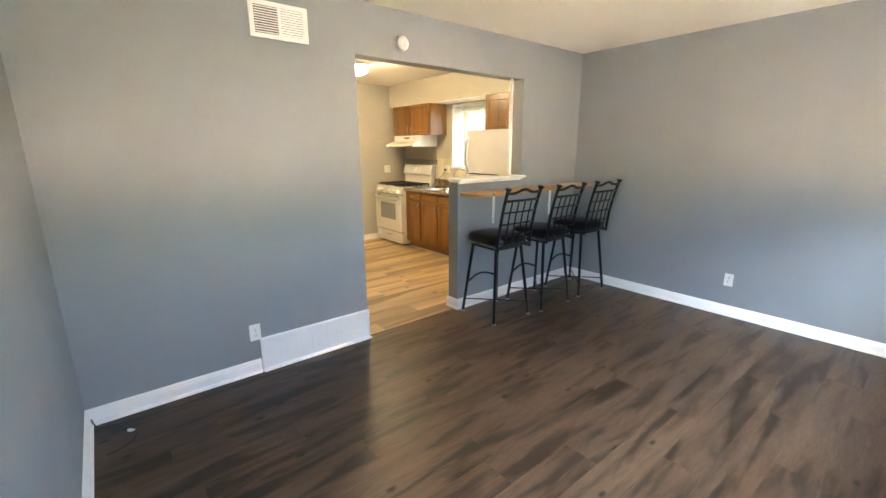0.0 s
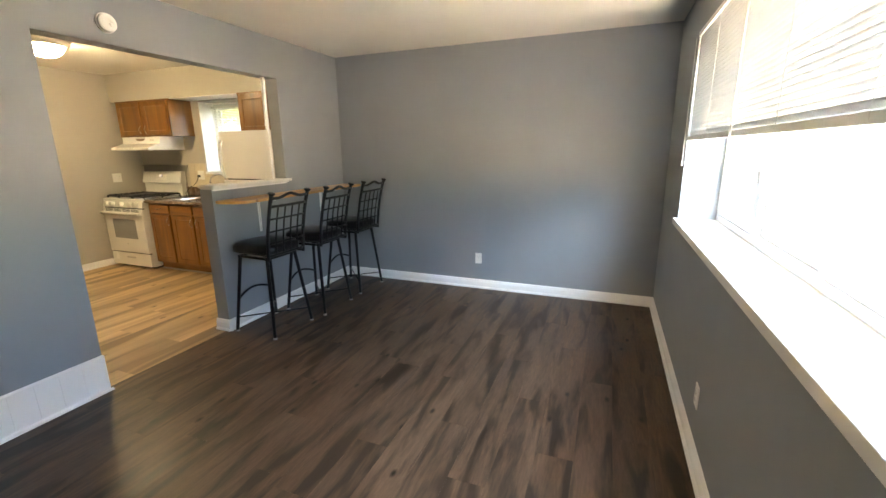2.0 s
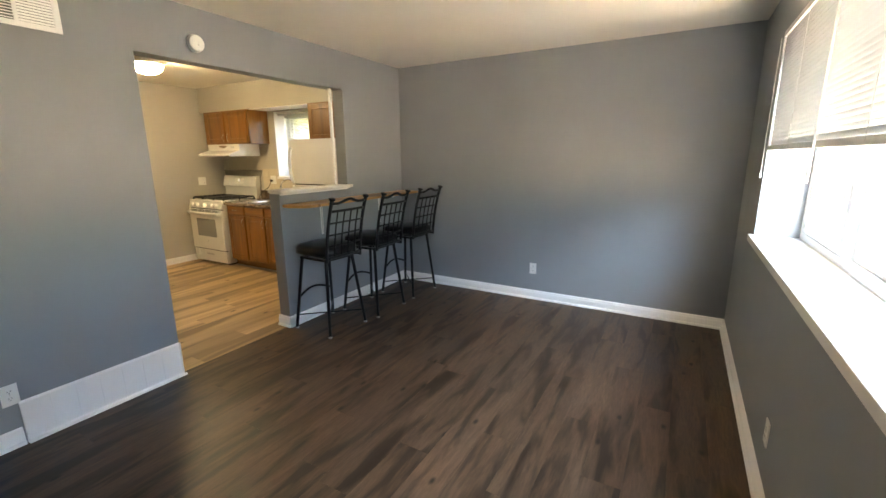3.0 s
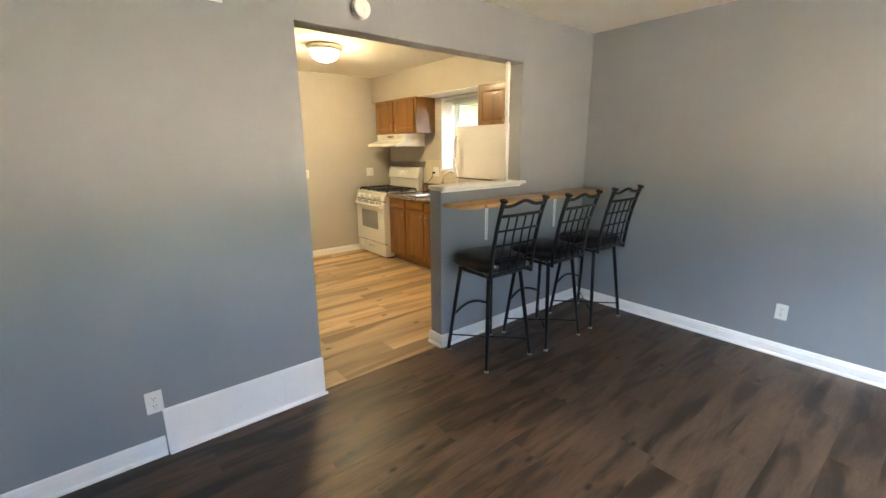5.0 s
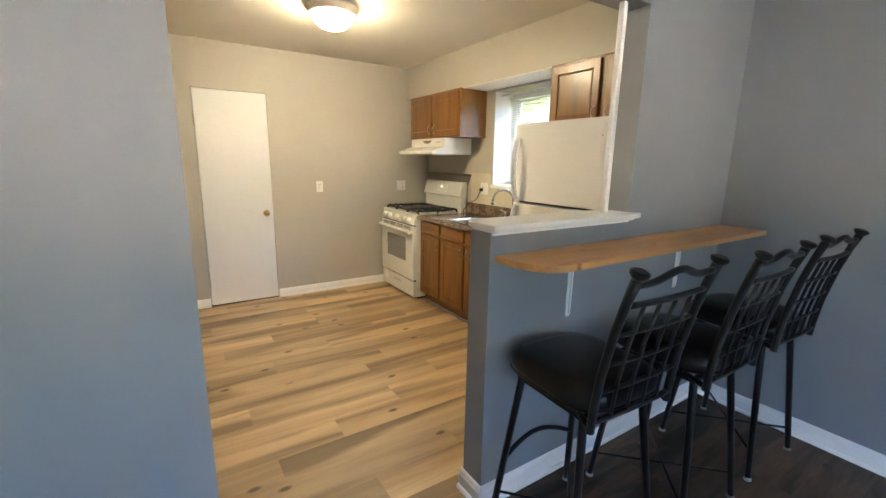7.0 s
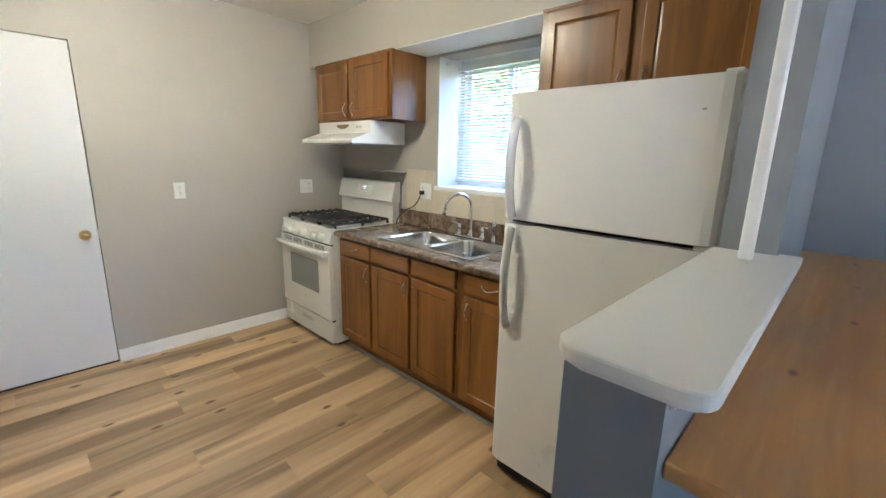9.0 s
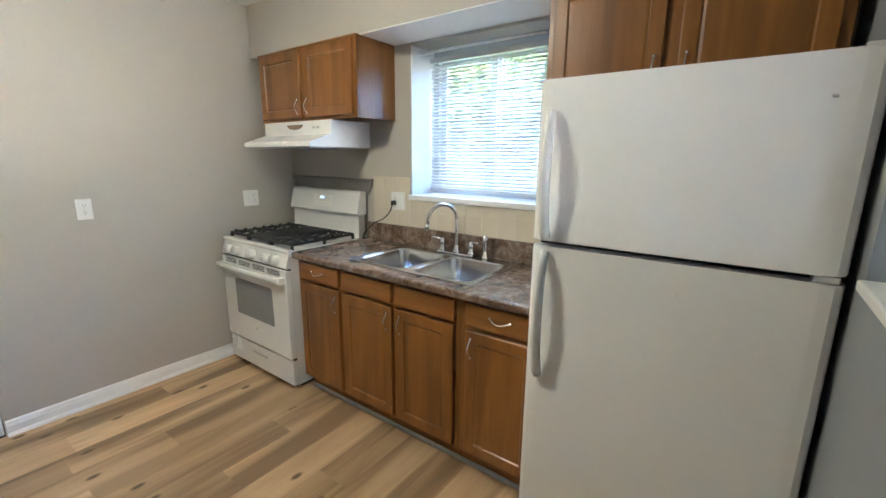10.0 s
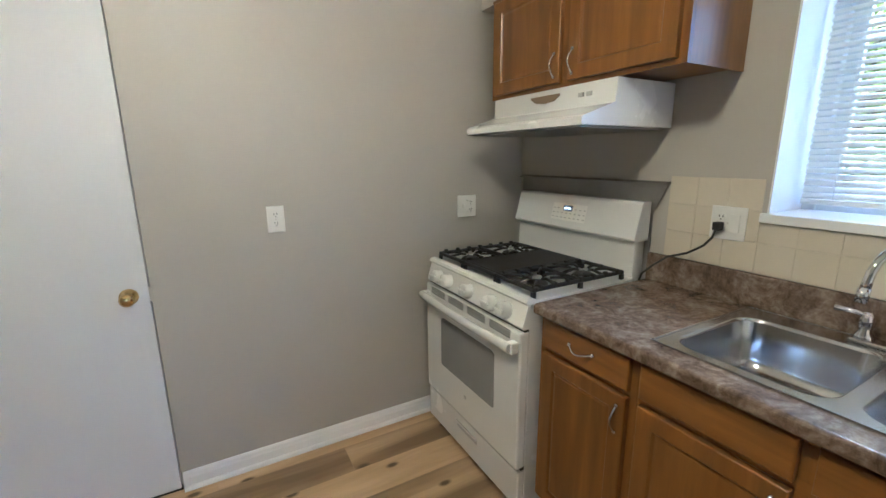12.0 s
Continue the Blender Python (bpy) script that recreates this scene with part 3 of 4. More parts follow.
for i in range(8):
    x = -0.405 + i * 0.1175
    part("seam_rib", prism([(-0.0155, 0.030), (-0.0185, 0.030), (-0.0150, 0.222), (-0.0115, 0.222)], "x", x - 0.002, x + 0.002), TRIM, gr)
part("toe_strip", prism([(-0.024, 0.0), (-0.036, 0.0), (-0.034, 0.010), (-0.024, 0.014)], "x", -0.412, 0.435), TRIM, gr)
part("end_cap", box(0.420, 0.424, -0.022, 0.0, 0.0, 0.243, 0.001), TRIM, gr)

# coaxial cable by the wall corner
cb = thing("coax_cable", "dark coaxial cable with a pale connector on the floor", "cable", (0.275, 3.80, 0.0))
loop = [(-0.100, 0.085, 0.070), (-0.094, 0.070, 0.050), (-0.085, 0.068, 0.026), (-0.070, 0.085, 0.012), (-0.030, 0.085, 0.006), (0.010, 0.050, 0.004), (0.030, 0.000, 0.004), (0.045, -0.040, 0.005)]
part("cable", tube([Vector(p) for p in loop], 0.0036, 7), DARKGAP, cb)
part("connector", lathe([(0.008, 0), (0.008, 0.022), (0.005, 0.024), (0.005, 0.034)], 10, pose(0.048, -0.046, 0.009, 0, 90, -35)), PLASTIC, cb, "pale splitter plug")
part("cable_tail", tube([(0.072, -0.064, 0.008), (0.085, -0.10, 0.004), (0.06, -0.16, 0.004), (0.00, -0.20, 0.004), (-0.05, -0.21, 0.004)], 0.0030, 6), DARKGAP, cb)

# ---- half wall ledge, post and bar ----
ledge = thing("ledge_cap", "white painted cap board on the half wall", "ledge")
part("cap_board", prism([(2.895, 3.907), (XJ - 0.002, 3.907), (XJ - 0.002, 4.098), (2.905, 4.098), (2.882, 4.082), (2.872, 4.062), (2.872, 3.932), (2.878, 3.914)], "z", ZPONY + 0.010, ZPONY + 0.034, 0.005), SILLW, ledge)
part("cove", prism([(2.902, 3.920), (XJ - 0.002, 3.920), (XJ - 0.002, 4.090), (2.910, 4.090), (2.890, 4.070), (2.884, 4.055), (2.884, 3.940), (2.890, 3.925)], "z", ZPONY + 0.001, ZPONY + 0.0105, 0.003), SILLW, ledge)
part("bed_moulding", box(2.898, XJ - 0.002, YP - 0.010, YP - 0.0005, ZPONY - 0.012, ZPONY, 0.004), TRIM, ledge)
part("nose_return", box(XJ - 0.0015, XJ + 0.028, 3.907, YP - 0.0005, ZPONY + 0.010, ZPONY + 0.034, 0.004), SILLW, ledge)
post = solid("corner_post", box(3.608, 3.637, 3.990, 4.019, ZPONY + 0.0345, ZH - 0.001, 0.007, 3), TRIM, "slim white painted post between ledge and header", "post")
bar = thing("breakfast_bar", "varnished knotty pine bar shelf on white brackets", "bar")
part("board", prism([(2.918, YP - 0.002), (2.918, 3.900), (2.925, 3.840), (2.945, 3.775), (2.975, 3.735), (3.010, 3.715), (3.040, 3.710), (4.684, 3.710), (4.684, YP - 0.002)], "z", 1.088, 1.113, 0.004), PINE, bar)
for x in (3.360, 4.245):
    br = part("bracket", box(x - 0.014, x + 0.014, YP - 0.006, YP - 0.0005, 0.785, 1.087, 0.002), TRIM, bar, "white steel shelf bracket")
    part("bracket_arm", box(x - 0.014, x + 0.014, 3.735, YP - 0.006, 1.081, 1.087, 0.001), TRIM, br)
    part("bracket_rib", prism([(YP - 0.006, 0.80), (YP - 0.016, 0.80), (YP - 0.020, 1.065), (3.75, 1.072), (3.75, 1.081), (YP - 0.006, 1.081)], "x", x - 0.003, x + 0.003), TRIM, br)


# ---- bar stools ----
def bar_stool(at, turn):
    th = thing("bar_stool", "black metal bar stool with padded vinyl seat and lattice back", "stool", at, turn, "stools along the bar")
    # cushion
    bm = bmesh.new()
    n, rings = 40, []
    for r, z in ((0.90, 0.690), (0.985, 0.700), (1.0, 0.722), (0.985, 0.748), (0.90, 0.766), (0.70, 0.774), (0.35, 0.777), (0.02, 0.778)):
        ring = []
        for k in range(n):
            a = 2 * math.pi * k / n
            c, s = math.cos(a), math.sin(a)
            q = (abs(c) ** 4.0 + abs(s) ** 4.0) ** (-1 / 4.0)
            ring.append(bm.verts.new((0.215 * r * q * c, 0.005 + 0.222 * r * q * s, z)))
        rings.append(ring)
    for a, b in zip(rings, rings[1:]):
        for k in range(n):
            f = bm.faces.new((a[k], a[(k + 1) % n], b[(k + 1) % n], b[k]))
            f.smooth = True
    bm.faces.new(rings[0][::-1])
    bm.faces.new(rings[-1])
    seat = part("seat", bm, VINYLBLACK, th, "black padded vinyl seat")
    part("piping", tube([(0.213 * (abs(math.cos(a)) ** 4 + abs(math.sin(a)) ** 4) ** -0.25 * math.cos(a), 0.005 + 0.220 * (abs(math.cos(a)) ** 4 + abs(math.sin(a)) ** 4) ** -0.25 * math.sin(a), 0.704)
                         for a in (2 * math.pi * k / 40 for k in range(41))], 0.004, 6, False), VINYLBLACK, seat)
    part("swivel_plate", box(-0.12, 0.12, -0.12, 0.12, 0.662, 0.690, 0.004), STEELBLACK, th)
    for k in range(4):
        part("frame_bar", box(*((-0.165, 0.165, -0.163, -0.140) if k == 0 else (-0.165, 0.165, 0.140, 0.163) if k == 1 else (-0.163, -0.140, -0.14, 0.14) if k == 2 else (0.140, 0.163, -0.14, 0.14)), 0.645, 0.664, 0.003), STEELBLACK, th)
    feet = {}
    for sx in (-1, 1):
        for sy in (-1, 1):
            top, foot = Vector((sx * 0.150, sy * 0.150, 0.660)), Vector((sx * 0.216, sy * 0.214, 0.014))
            leg = part("leg", tube([top, top.lerp(foot, 0.06), foot], [0.014, 0.0145, 0.0135], 12), STEELBLACK, th)
            part("foot_glide", lathe([(0.0165, 0.0), (0.0165, 0.006), (0.0142, 0.013)], 14, Matrix.Translation((foot.x, foot.y, 0.0))), GLIDE, leg, "worn grey plastic foot glide")
            feet[sx, sy] = (top, foot)

    def on_leg(sx, sy, z):
        top, foot = feet[sx, sy]
        return foot.lerp(top, (z - foot.z) / (top.z - foot.z))
    part("footrest", tube(arc(on_leg(-1, 1, 0.285), on_leg(1, 1, 0.285), (0, 0.02, 0.055), 14), 0.010, 10, True), STEELBLACK, th, "arched black foot rail")
    part("cross_rod", tube([on_leg(-1, 1, 0.125), on_leg(1, -1, 0.125)], 0.0055, 8), STEELBLACK, th)
    part("cross_rod", tube([on_leg(1, 1, 0.137), on_leg(-1, -1, 0.137)], 0.0055, 8), STEELBLACK, th)
    # back: two posts that lean away, with flared caps, rails and uprights

    def back(x, z):
        u = (z - 0.655) / 0.53
        return Vector((x, -0.212 - 0.020 * u - 0.085 * u * u, z))
    for sx in (-1, 1):
        zs = [0.655, 0.72, 0.85, 1.0, 1.10, 1.175]
        post_ = part("back_post", tube([back(sx * 0.192, z) for z in zs], [0.0135, 0.0135, 0.0135, 0.0135, 0.014, 0.016], 10), STEELBLACK, th)
        part("post_cap", lathe([(0.014, 0), (0.020, 0.008), (0.027, 0.016), (0.027, 0.024), (0.018, 0.028)], 14, Matrix.Translation(back(sx * 0.192, 1.168)) @ pose(0, 0, 0, 16)), STEELBLACK, post_)
        part("seat_arm", tube([back(sx * 0.192, 0.665), (sx * 0.155, -0.13, 0.668)], 0.010, 8), STEELBLACK, th)
    part("crest_rail", tube([back(-0.19 + 0.38 * k / 16, 1.150 + 0.026 * math.sin(math.pi * k / 16) ** 2 - 0.012 * math.sin(2 * math.pi * k / 16) ** 2) for k in range(17)], 0.011, 10, True, 1.2), STEELBLACK, th)
    for z, r in ((1.085, 0.010), (0.985, 0.007), (0.885, 0.007), (0.790, 0.007), (0.690, 0.010)):
        bow = 0.012 if z > 1.08 else 0.006
        part("back_rail", tube([back(-0.19 + 0.38 * k / 10, z) + Vector((0, -bow * math.sin(math.pi * k / 10), 0)) for k in range(11)], r, 8, True, 1.3), STEELBLACK, th)
    for x in (-0.114, -0.038, 0.038, 0.114):
        part("upright", tube([back(x, z) + Vector((0, -0.007, 0)) for z in (0.690, 0.82, 0.95, 1.085)], 0.0062, 8), STEELBLACK, th)
    return th


stool = bar_stool((3.115, 3.665, 0), -3)
copy_thing(stool, pose(3.676, 3.612, 0, 0, 0, 0))
copy_thing(stool, pose(4.305, 3.612, 0, 0, 0, -2))

# ---- ceiling lamp ----
lamp = thing("ceiling_lamp", "lit frosted dome ceiling lamp with a satin metal rim", "lamp", (2.97, 5.86, ZC))
part("pan", lathe([(0.166, -0.0005), (0.176, -0.010), (0.177, -0.020), (0.170, -0.028), (0.164, -0.046), (0.154, -0.053), (0.139, -0.054)], 40), RIM, lamp, "satin beige metal rim")
dome = part("dome", lathe([(0.136, -0.053), (0.138, -0.060), (0.132, -0.084), (0.115, -0.110), (0.084, -0.132), (0.046, -0.145), (0.004, -0.149)], 40), DOMELIGHT, lamp, "glowing frosted glass dome")

# ---- door ----
door = thing("door_1", "plain white flush door closed in the greige wall", "door", kind="structure")
part("slab", box(DX0 + 0.006, DX1 - 0.006, YN - 0.004, YN + 0.034, 0.012, DZ - 0.006, 0.003), DOORW, door, "flat white painted slab")
part("stop", box(DX0 + 0.001, DX1 - 0.001, YN + 0.040, YN + 0.06, 0.0, DZ - 0.001), GREIGE, door)
for z in (0.25, 1.80):
    part("hinge", tube([(DX0 + 0.004, YN - 0.008, z - 0.045), (DX0 + 0.004, YN - 0.008, z + 0.045)], 0.006, 8), GREIGE, door, "painted-over hinge")
part("strike_edge", box(DX1 - 0.008, DX1 + 0.004, YN - 0.003, YN + 0.001, 0.88, 0.94), GREIGE, door)
kn = part("door_knob", lathe([(0.032, 0), (0.032, 0.004), (0.014, 0.010), (0.011, 0.022), (0.018, 0.030), (0.026, 0.042), (0.026, 0.052), (0.018, 0.060), (0.004, 0.063)], 24, pose(2.703, YN - 0.004, 0.91, 90)), BRASS, door, "polished brass knob")


# ---- kitchen cabinets ----
def panel_front(y0, y1, z0, z1, x, rail=0.055, t=0.019, drop=0.007):
    """A cabinet front facing -x with a recessed centre panel."""
    bm = box(x - t, x, y0, y1, z0, z1)
    front = min(bm.faces, key=lambda f: f.calc_center_median().x)
    edges = list(front.edges)
    if rail:
        bmesh.ops.inset_region(bm, faces=[front], thickness=rail, use_even_offset=True)
        bmesh.ops.inset_region(bm, faces=[front], thickness=0.006, depth=0.0, use_even_offset=True)
        bmesh.ops.translate(bm, vec=(drop, 0, 0), verts=list(front.verts))
        bmesh.ops.inset_region(bm, faces=[front], thickness=0.010, use_even_offset=True)
        bmesh.ops.translate(bm, vec=(-drop * 0.35, 0, 0), verts=list(front.verts))
    bmesh.ops.bevel(bm, geom=edges, offset=0.005, segments=3, affect="EDGES", profile=0.5)
    return bm


def pull(parent, y, z, x, length, upright):
    """An arched chrome bow pull with two feet."""
    h = length / 2
    ends = ((x, y, z - h), (x, y, z + h)) if upright else ((x, y - h, z), (x, y + h, z))
    drop = (-0.026, 0, 0) if upright else (-0.024, 0, -0.012)
    p = part("pull", tube(arc(ends[0], ends[1], drop, 14), [0.0045, 0.0042, 0.004] + [0.0038] * 9 + [0.004, 0.0042, 0.0045], 8), CHROME, parent, "bowed chrome pull")
    for e in ends:
        part("pull_foot", lathe([(0.0075, 0), (0.0065, 0.004), (0.004, 0.008)], 10, Matrix.Translation(e) @ pose(0, 0, 0, 0, -90)), CHROME, p)
    return p


BX = 4.035     # face of the base cabinets


def base_unit(name, label, y0, y1, fronts):
    """fronts: (y0, y1, door's pull side or '', drawer has a pull)"""
    th = thing(name, label, "cabinet", (0, 0, 0), 0, "base cabinets")
    part("side_panel", box(BX + 0.02, XK - 0.002, y0, y0 + 0.016, 0.105, 0.872), OAK, th)
    part("side_panel", box(BX + 0.02, XK - 0.002, y1 - 0.016, y1, 0.105, 0.872), OAK, th)
    part("bottom_panel", box(BX + 0.02, XK - 0.002, y0 + 0.016, y1 - 0.016, 0.105, 0.121), OAK, th)
    part("toe_kick", box(BX + 0.06, BX + 0.075, y0, y1, 0.0, 0.105), OAKH, th, "recessed toe board")
    part("toe_strip", prism([(BX + 0.0595, 0.0), (BX + 0.046, 0.0), (BX + 0.047, 0.010), (BX + 0.053, 0.018), (BX + 0.0595, 0.020)], "y", y0, y1), GREYPRINT, th, "pale grey strip along the floor")
    part("face_stile", box(BX, BX + 0.02, y0, y0 + 0.03, 0.105, 0.872, 0.001), OAK, th)
    part("face_stile", box(BX, BX + 0.02, y1 - 0.03, y1, 0.105, 0.872, 0.001), OAK, th)
    for z0, z1 in ((0.105, 0.135), (0.735, 0.765), (0.85, 0.872)):
        part("face_rail", box(BX, BX + 0.02, y0 + 0.03, y1 - 0.03, z0, z1, 0.001), OAKH, th)
    if len(fronts) > 1:
        m = (fronts[0][1] + fronts[1][0]) / 2
        for z0, z1 in ((0.135, 0.735), (0.765, 0.850)):
            part("face_stile", box(BX, BX + 0.02, m - 0.03, m + 0.03, z0, z1, 0.001), OAK, th)
    for a, b, side, drawer_pull in fronts:
        d = part("door", panel_front(a, b, 0.125, 0.735, BX - 0.001, 0.052), OAK, th, "recessed-panel honey oak door")
        if side:
            pull(d, b - 0.028 if side == "north" else a + 0.028, 0.655, BX - 0.020, 0.088, True)
        f = part("drawer_front", panel_front(a, b, 0.757, 0.862, BX - 0.001, 0.0), OAKH, th, "plain honey oak drawer front")
        if drawer_pull:
            pull(f, (a + b) / 2, 0.816, BX - 0.020, 0.096, False)
    return th


base_unit("base_cabinet", "narrow honey oak base cabinet with drawer beside the range", 6.060, 6.462, [(6.082, 6.435, "south", True)])
base_unit("base_cabinet", "two-door honey oak sink base cabinet", 5.268, 6.059, [(5.300, 5.650, "north", False), (5.682, 6.045, "south", False)])
base_unit("base_cabinet", "narrow honey oak base cabinet with drawer beside the refrigerator", 4.866, 5.267, [(4.893, 5.232, "north", True)])


def wall_unit(label, y0, y1, z0, z1, doors):
    th = thing("wall_cabinet", label, "cabinet", (0, 0, 0), 0, "wall cabinets")
    x = 4.312
    part("side_panel", box(x + 0.019, XK - 0.002, y0, y0 + 0.014, z0, z1), OAK, th)
    part("side_panel", box(x + 0.019, XK - 0.002, y1 - 0.014, y1, z0, z1), OAK, th)
    part("bottom_panel", box(x + 0.019, XK - 0.002, y0 + 0.014, y1 - 0.014, z0 + 0.012, z0 + 0.024), OAKH, th)
    part("top_panel", box(x + 0.019, XK - 0.002, y0 + 0.014, y1 - 0.014, z1 - 0.012, z1), OAKH, th)
    part("back_panel", box(XK - 0.008, XK - 0.002, y0 + 0.014, y1 - 0.014, z0 + 0.024, z1 - 0.012), OAKH, th)
    part("face_stile", box(x, x + 0.019, y0, y0 + 0.038, z0, z1, 0.001), OAK, th)
    part("face_stile", box(x, x + 0.019, y1 - 0.038, y1, z0, z1, 0.001), OAK, th)
    m = (doors[0][1] + doors[1][0]) / 2
    part("face_stile", box(x, x + 0.019, m - 0.035, m + 0.035, z0 + 0.038, z1 - 0.038, 0.001), OAK, th)
    part("face_rail", box(x, x + 0.019, y0 + 0.038, y1 - 0.038, z0, z0 + 0.038, 0.001), OAKH, th)
    part("face_rail", box(x, x + 0.019, y0 + 0.038, y1 - 0.038, z1 - 0.038, z1, 0.001), OAKH, th)
    part("top_moulding", box(x - 0.006, x - 0.0005, y0, y1, z1 - 0.012, z1, 0.002), OAKH, th)
    for i, (a, b) in enumerate(doors):
        d = part("door", panel_front(a, b, z0 + 0.018, z1 - 0.022, x - 0.001, 0.052), OAK, th, "recessed-panel honey oak door")
        pull(d, b - 0.026 if i == 0 else a + 0.026, z0 + 0.085, x - 0.020, 0.088, True)
    return th


wall_unit("honey oak two-door wall cabinet above the range hood", 6.195, 7.185, 1.700, 2.150, [(6.222, 6.665), (6.712, 7.150)])
wall_unit("honey oak two-door wall cabinet above the refrigerator", 4.125, 5.050, 1.704, 2.150, [(4.155, 4.565), (4.615, 5.022)])

# ---- worktop, sink and tap ----
top = thing("worktop", "brown stone-patterned laminate worktop with an upstand", "worktop")
SX0, SX1, SY0, SY1 = 4.085, 4.575, 5.262, 6.045       # cut-out for the sink
ZT = 0.914
bm = box(3.992, SX0, 4.868, 6.464, ZT - 0.040, ZT)
es = [e for e in bm.edges if all(abs(v.co.x - 3.992) < 1e-5 for v in e.verts) and abs(e.verts[0].co.z - e.verts[1].co.z) < 1e-5]
bmesh.ops.bevel(bm, geom=es, offset=0.013, segments=4, affect="EDGES", profile=0.5)
add_box(bm, SX1, XK - 0.002, 4.868, 6.464, ZT - 0.040, ZT)
add_box(bm, SX0, SX1, SY1, 6.464, ZT - 0.040, ZT)
add_box(bm, SX0, SX1, 4.868, SY0, ZT - 0.040, ZT)
part("top", bm, LAMINATE, top)
part("upstand", box(XK - 0.024, XK - 0.002, 4.868, 6.464, ZT + 0.0005, 1.030, 0.005), LAMINATE, top, "laminate upstand along the wall")

sink = thing("kitchen_sink", "double-bowl brushed stainless steel drop-in sink", "sink")


def bowl(x0, x1, y0, y1, cx0, cx1, cy0, cy1, depth, z):
    """One bowl with rounded corners and its share of the rim (c: the rim's outline)."""
    n, r = 10, 0.062
    pts = []
    for cx, cy, a0 in ((x1 - r, y1 - r, 0), (x0 + r, y1 - r, 90), (x0 + r, y0 + r, 180), (x1 - r, y0 + r, 270)):
        pts += [(cx + r * math.cos(radians(a0 + 90 * k / n)), cy + r * math.sin(radians(a0 + 90 * k / n))) for k in range(n + 1)]
    mx, my = (x0 + x1) / 2, (y0 + y1) / 2

    def shrink(k, zz):
        return [(mx + (x - mx) * (1 - k / (x1 - x0) * 2), my + (y - my) * (1 - k / (y1 - y0) * 2), zz) for x, y in pts]

    def outer(x, y):
        dx, dy = x - mx, y - my
        lim = []
        if dx: lim.append(((cx1 if dx > 0 else cx0) - mx) / dx)
        if dy: lim.append(((cy1 if dy > 0 else cy0) - my) / dy)
        return mx + dx * min(lim), my + dy * min(lim)
    bm = bmesh.new()
    loops = [[(*outer(x, y), z) for x, y in pts], shrink(-0.004, z), shrink(0.000, z - 0.002), shrink(0.004, z - 0.010), shrink(0.014, z - depth * 0.75), shrink(0.022, z - depth * 0.92),
             shrink(0.040, z - depth * 0.99), shrink(0.07, z - depth), shrink(min(x1 - x0, y1 - y0) * 0.40, z - depth - 0.004)]
    vs = [[bm.verts.new(p) for p in loop_] for loop_ in loops]
    for a, b in zip(vs, vs[1:]):
        for k in range(len(a)):
            f = bm.faces.new((a[k], a[(k + 1) % len(a)], b[(k + 1) % len(a)], b[k]))
            f.smooth = a is not vs[0]
    bm.faces.new(vs[-1])
    return bm


ZR = ZT + 0.005
RX0, RX1, RY0, RY1, RM = 4.072, 4.600, 5.248, 6.060, 5.655
for y0, y1, c0, c1 in ((5.284, 5.635, RY0, RM), (5.675, 6.024, RM, RY1)):
    b = part("bowl", bowl(4.108, 4.500, y0, y1, RX0, RX1, c0, c1, 0.165, ZR), STAINLESS, sink, "rounded stainless steel bowl")
    dr = part("drain", lathe([(0.055, -0.002), (0.055, 0.002), (0.040, 0.003), (0.036, -0.003), (0.01, -0.004)], 24, pose(4.304, (y0 + y1) / 2, ZR - 0.166)), STAINLESS, b)
for b in ((RX0 - 0.001, RX0 + 0.006, RY0, RY1), (RX1 - 0.006, RX1 + 0.001, RY0, RY1), (RX0, RX1, RY0 - 0.001, RY0 + 0.006), (RX0, RX1, RY1 - 0.006, RY1 + 0.001)):
    part("rim_bead", box(*b, ZT + 0.0003, ZR + 0.0015, 0.001), STAINLESS, sink)

tap = thing("kitchen_tap", "chrome gooseneck tap with two lever handles and sprayer", "tap", (4.555, 5.655, ZR))
part("deck_plate", box(-0.026, 0.026, -0.128, 0.128, 0.0003, 0.012, 0.005), CHROME, tap)
neck = [(0, 0, 0.01), (0, 0, 0.05), (0, 0, 0.12), (-0.002, 0.002, 0.20)]
for k in range(1, 13):
    a = math.pi * k / 12 * 0.97
    neck.append((-0.092 + 0.092 * math.cos(a), 0.035 - 0.035 * math.cos(a), 0.205 + 0.092 * math.sin(a)))
neck.append((-0.188, 0.073, 0.175))
part("spout", tube(neck, [0.016, 0.0125] + [0.0105] * (len(neck) - 2), 12), CHROME, tap, "curved chrome spout")
part("spout_base", lathe([(0.026, 0.008), (0.024, 0.02), (0.018, 0.03), (0.016, 0.05), (0.012, 0.056)], 20), CHROME, tap)
part("aerator", tube([(-0.186, 0.072, 0.195), (-0.190, 0.074, 0.160)], 0.013, 12), CHROME, tap)
for y in (-0.102, 0.102):
    side = 1 if y > 0 else -1
    h = part("handle", lathe([(0.024, 0.008), (0.022, 0.020), (0.014, 0.034), (0.017, 0.056), (0.015, 0.078), (0.007, 0.088)], 18, pose(0, y, 0)), CHROME, tap)
    part("lever", tube([(0, y, 0.076), (-0.012, y + side * 0.022, 0.084), (-0.020, y + side * 0.066, 0.086)], [0.007, 0.0062, 0.0085], 8), CHROME, h)
sp = part("sprayer", lathe([(0.022, 0.0003), (0.020, 0.010), (0.014, 0.020), (0.012, 0.05), (0.015, 0.085), (0.018, 0.115), (0.015, 0.132), (0.006, 0.138)], 18, pose(0.0, -0.195, 0)), CHROME, tap, "chrome side sprayer")

# ---- gas range ----
rg = thing("gas_range", "white freestanding gas range with black cast-iron grates", "range", (3.975, 6.8635, 0))
W = 0.379
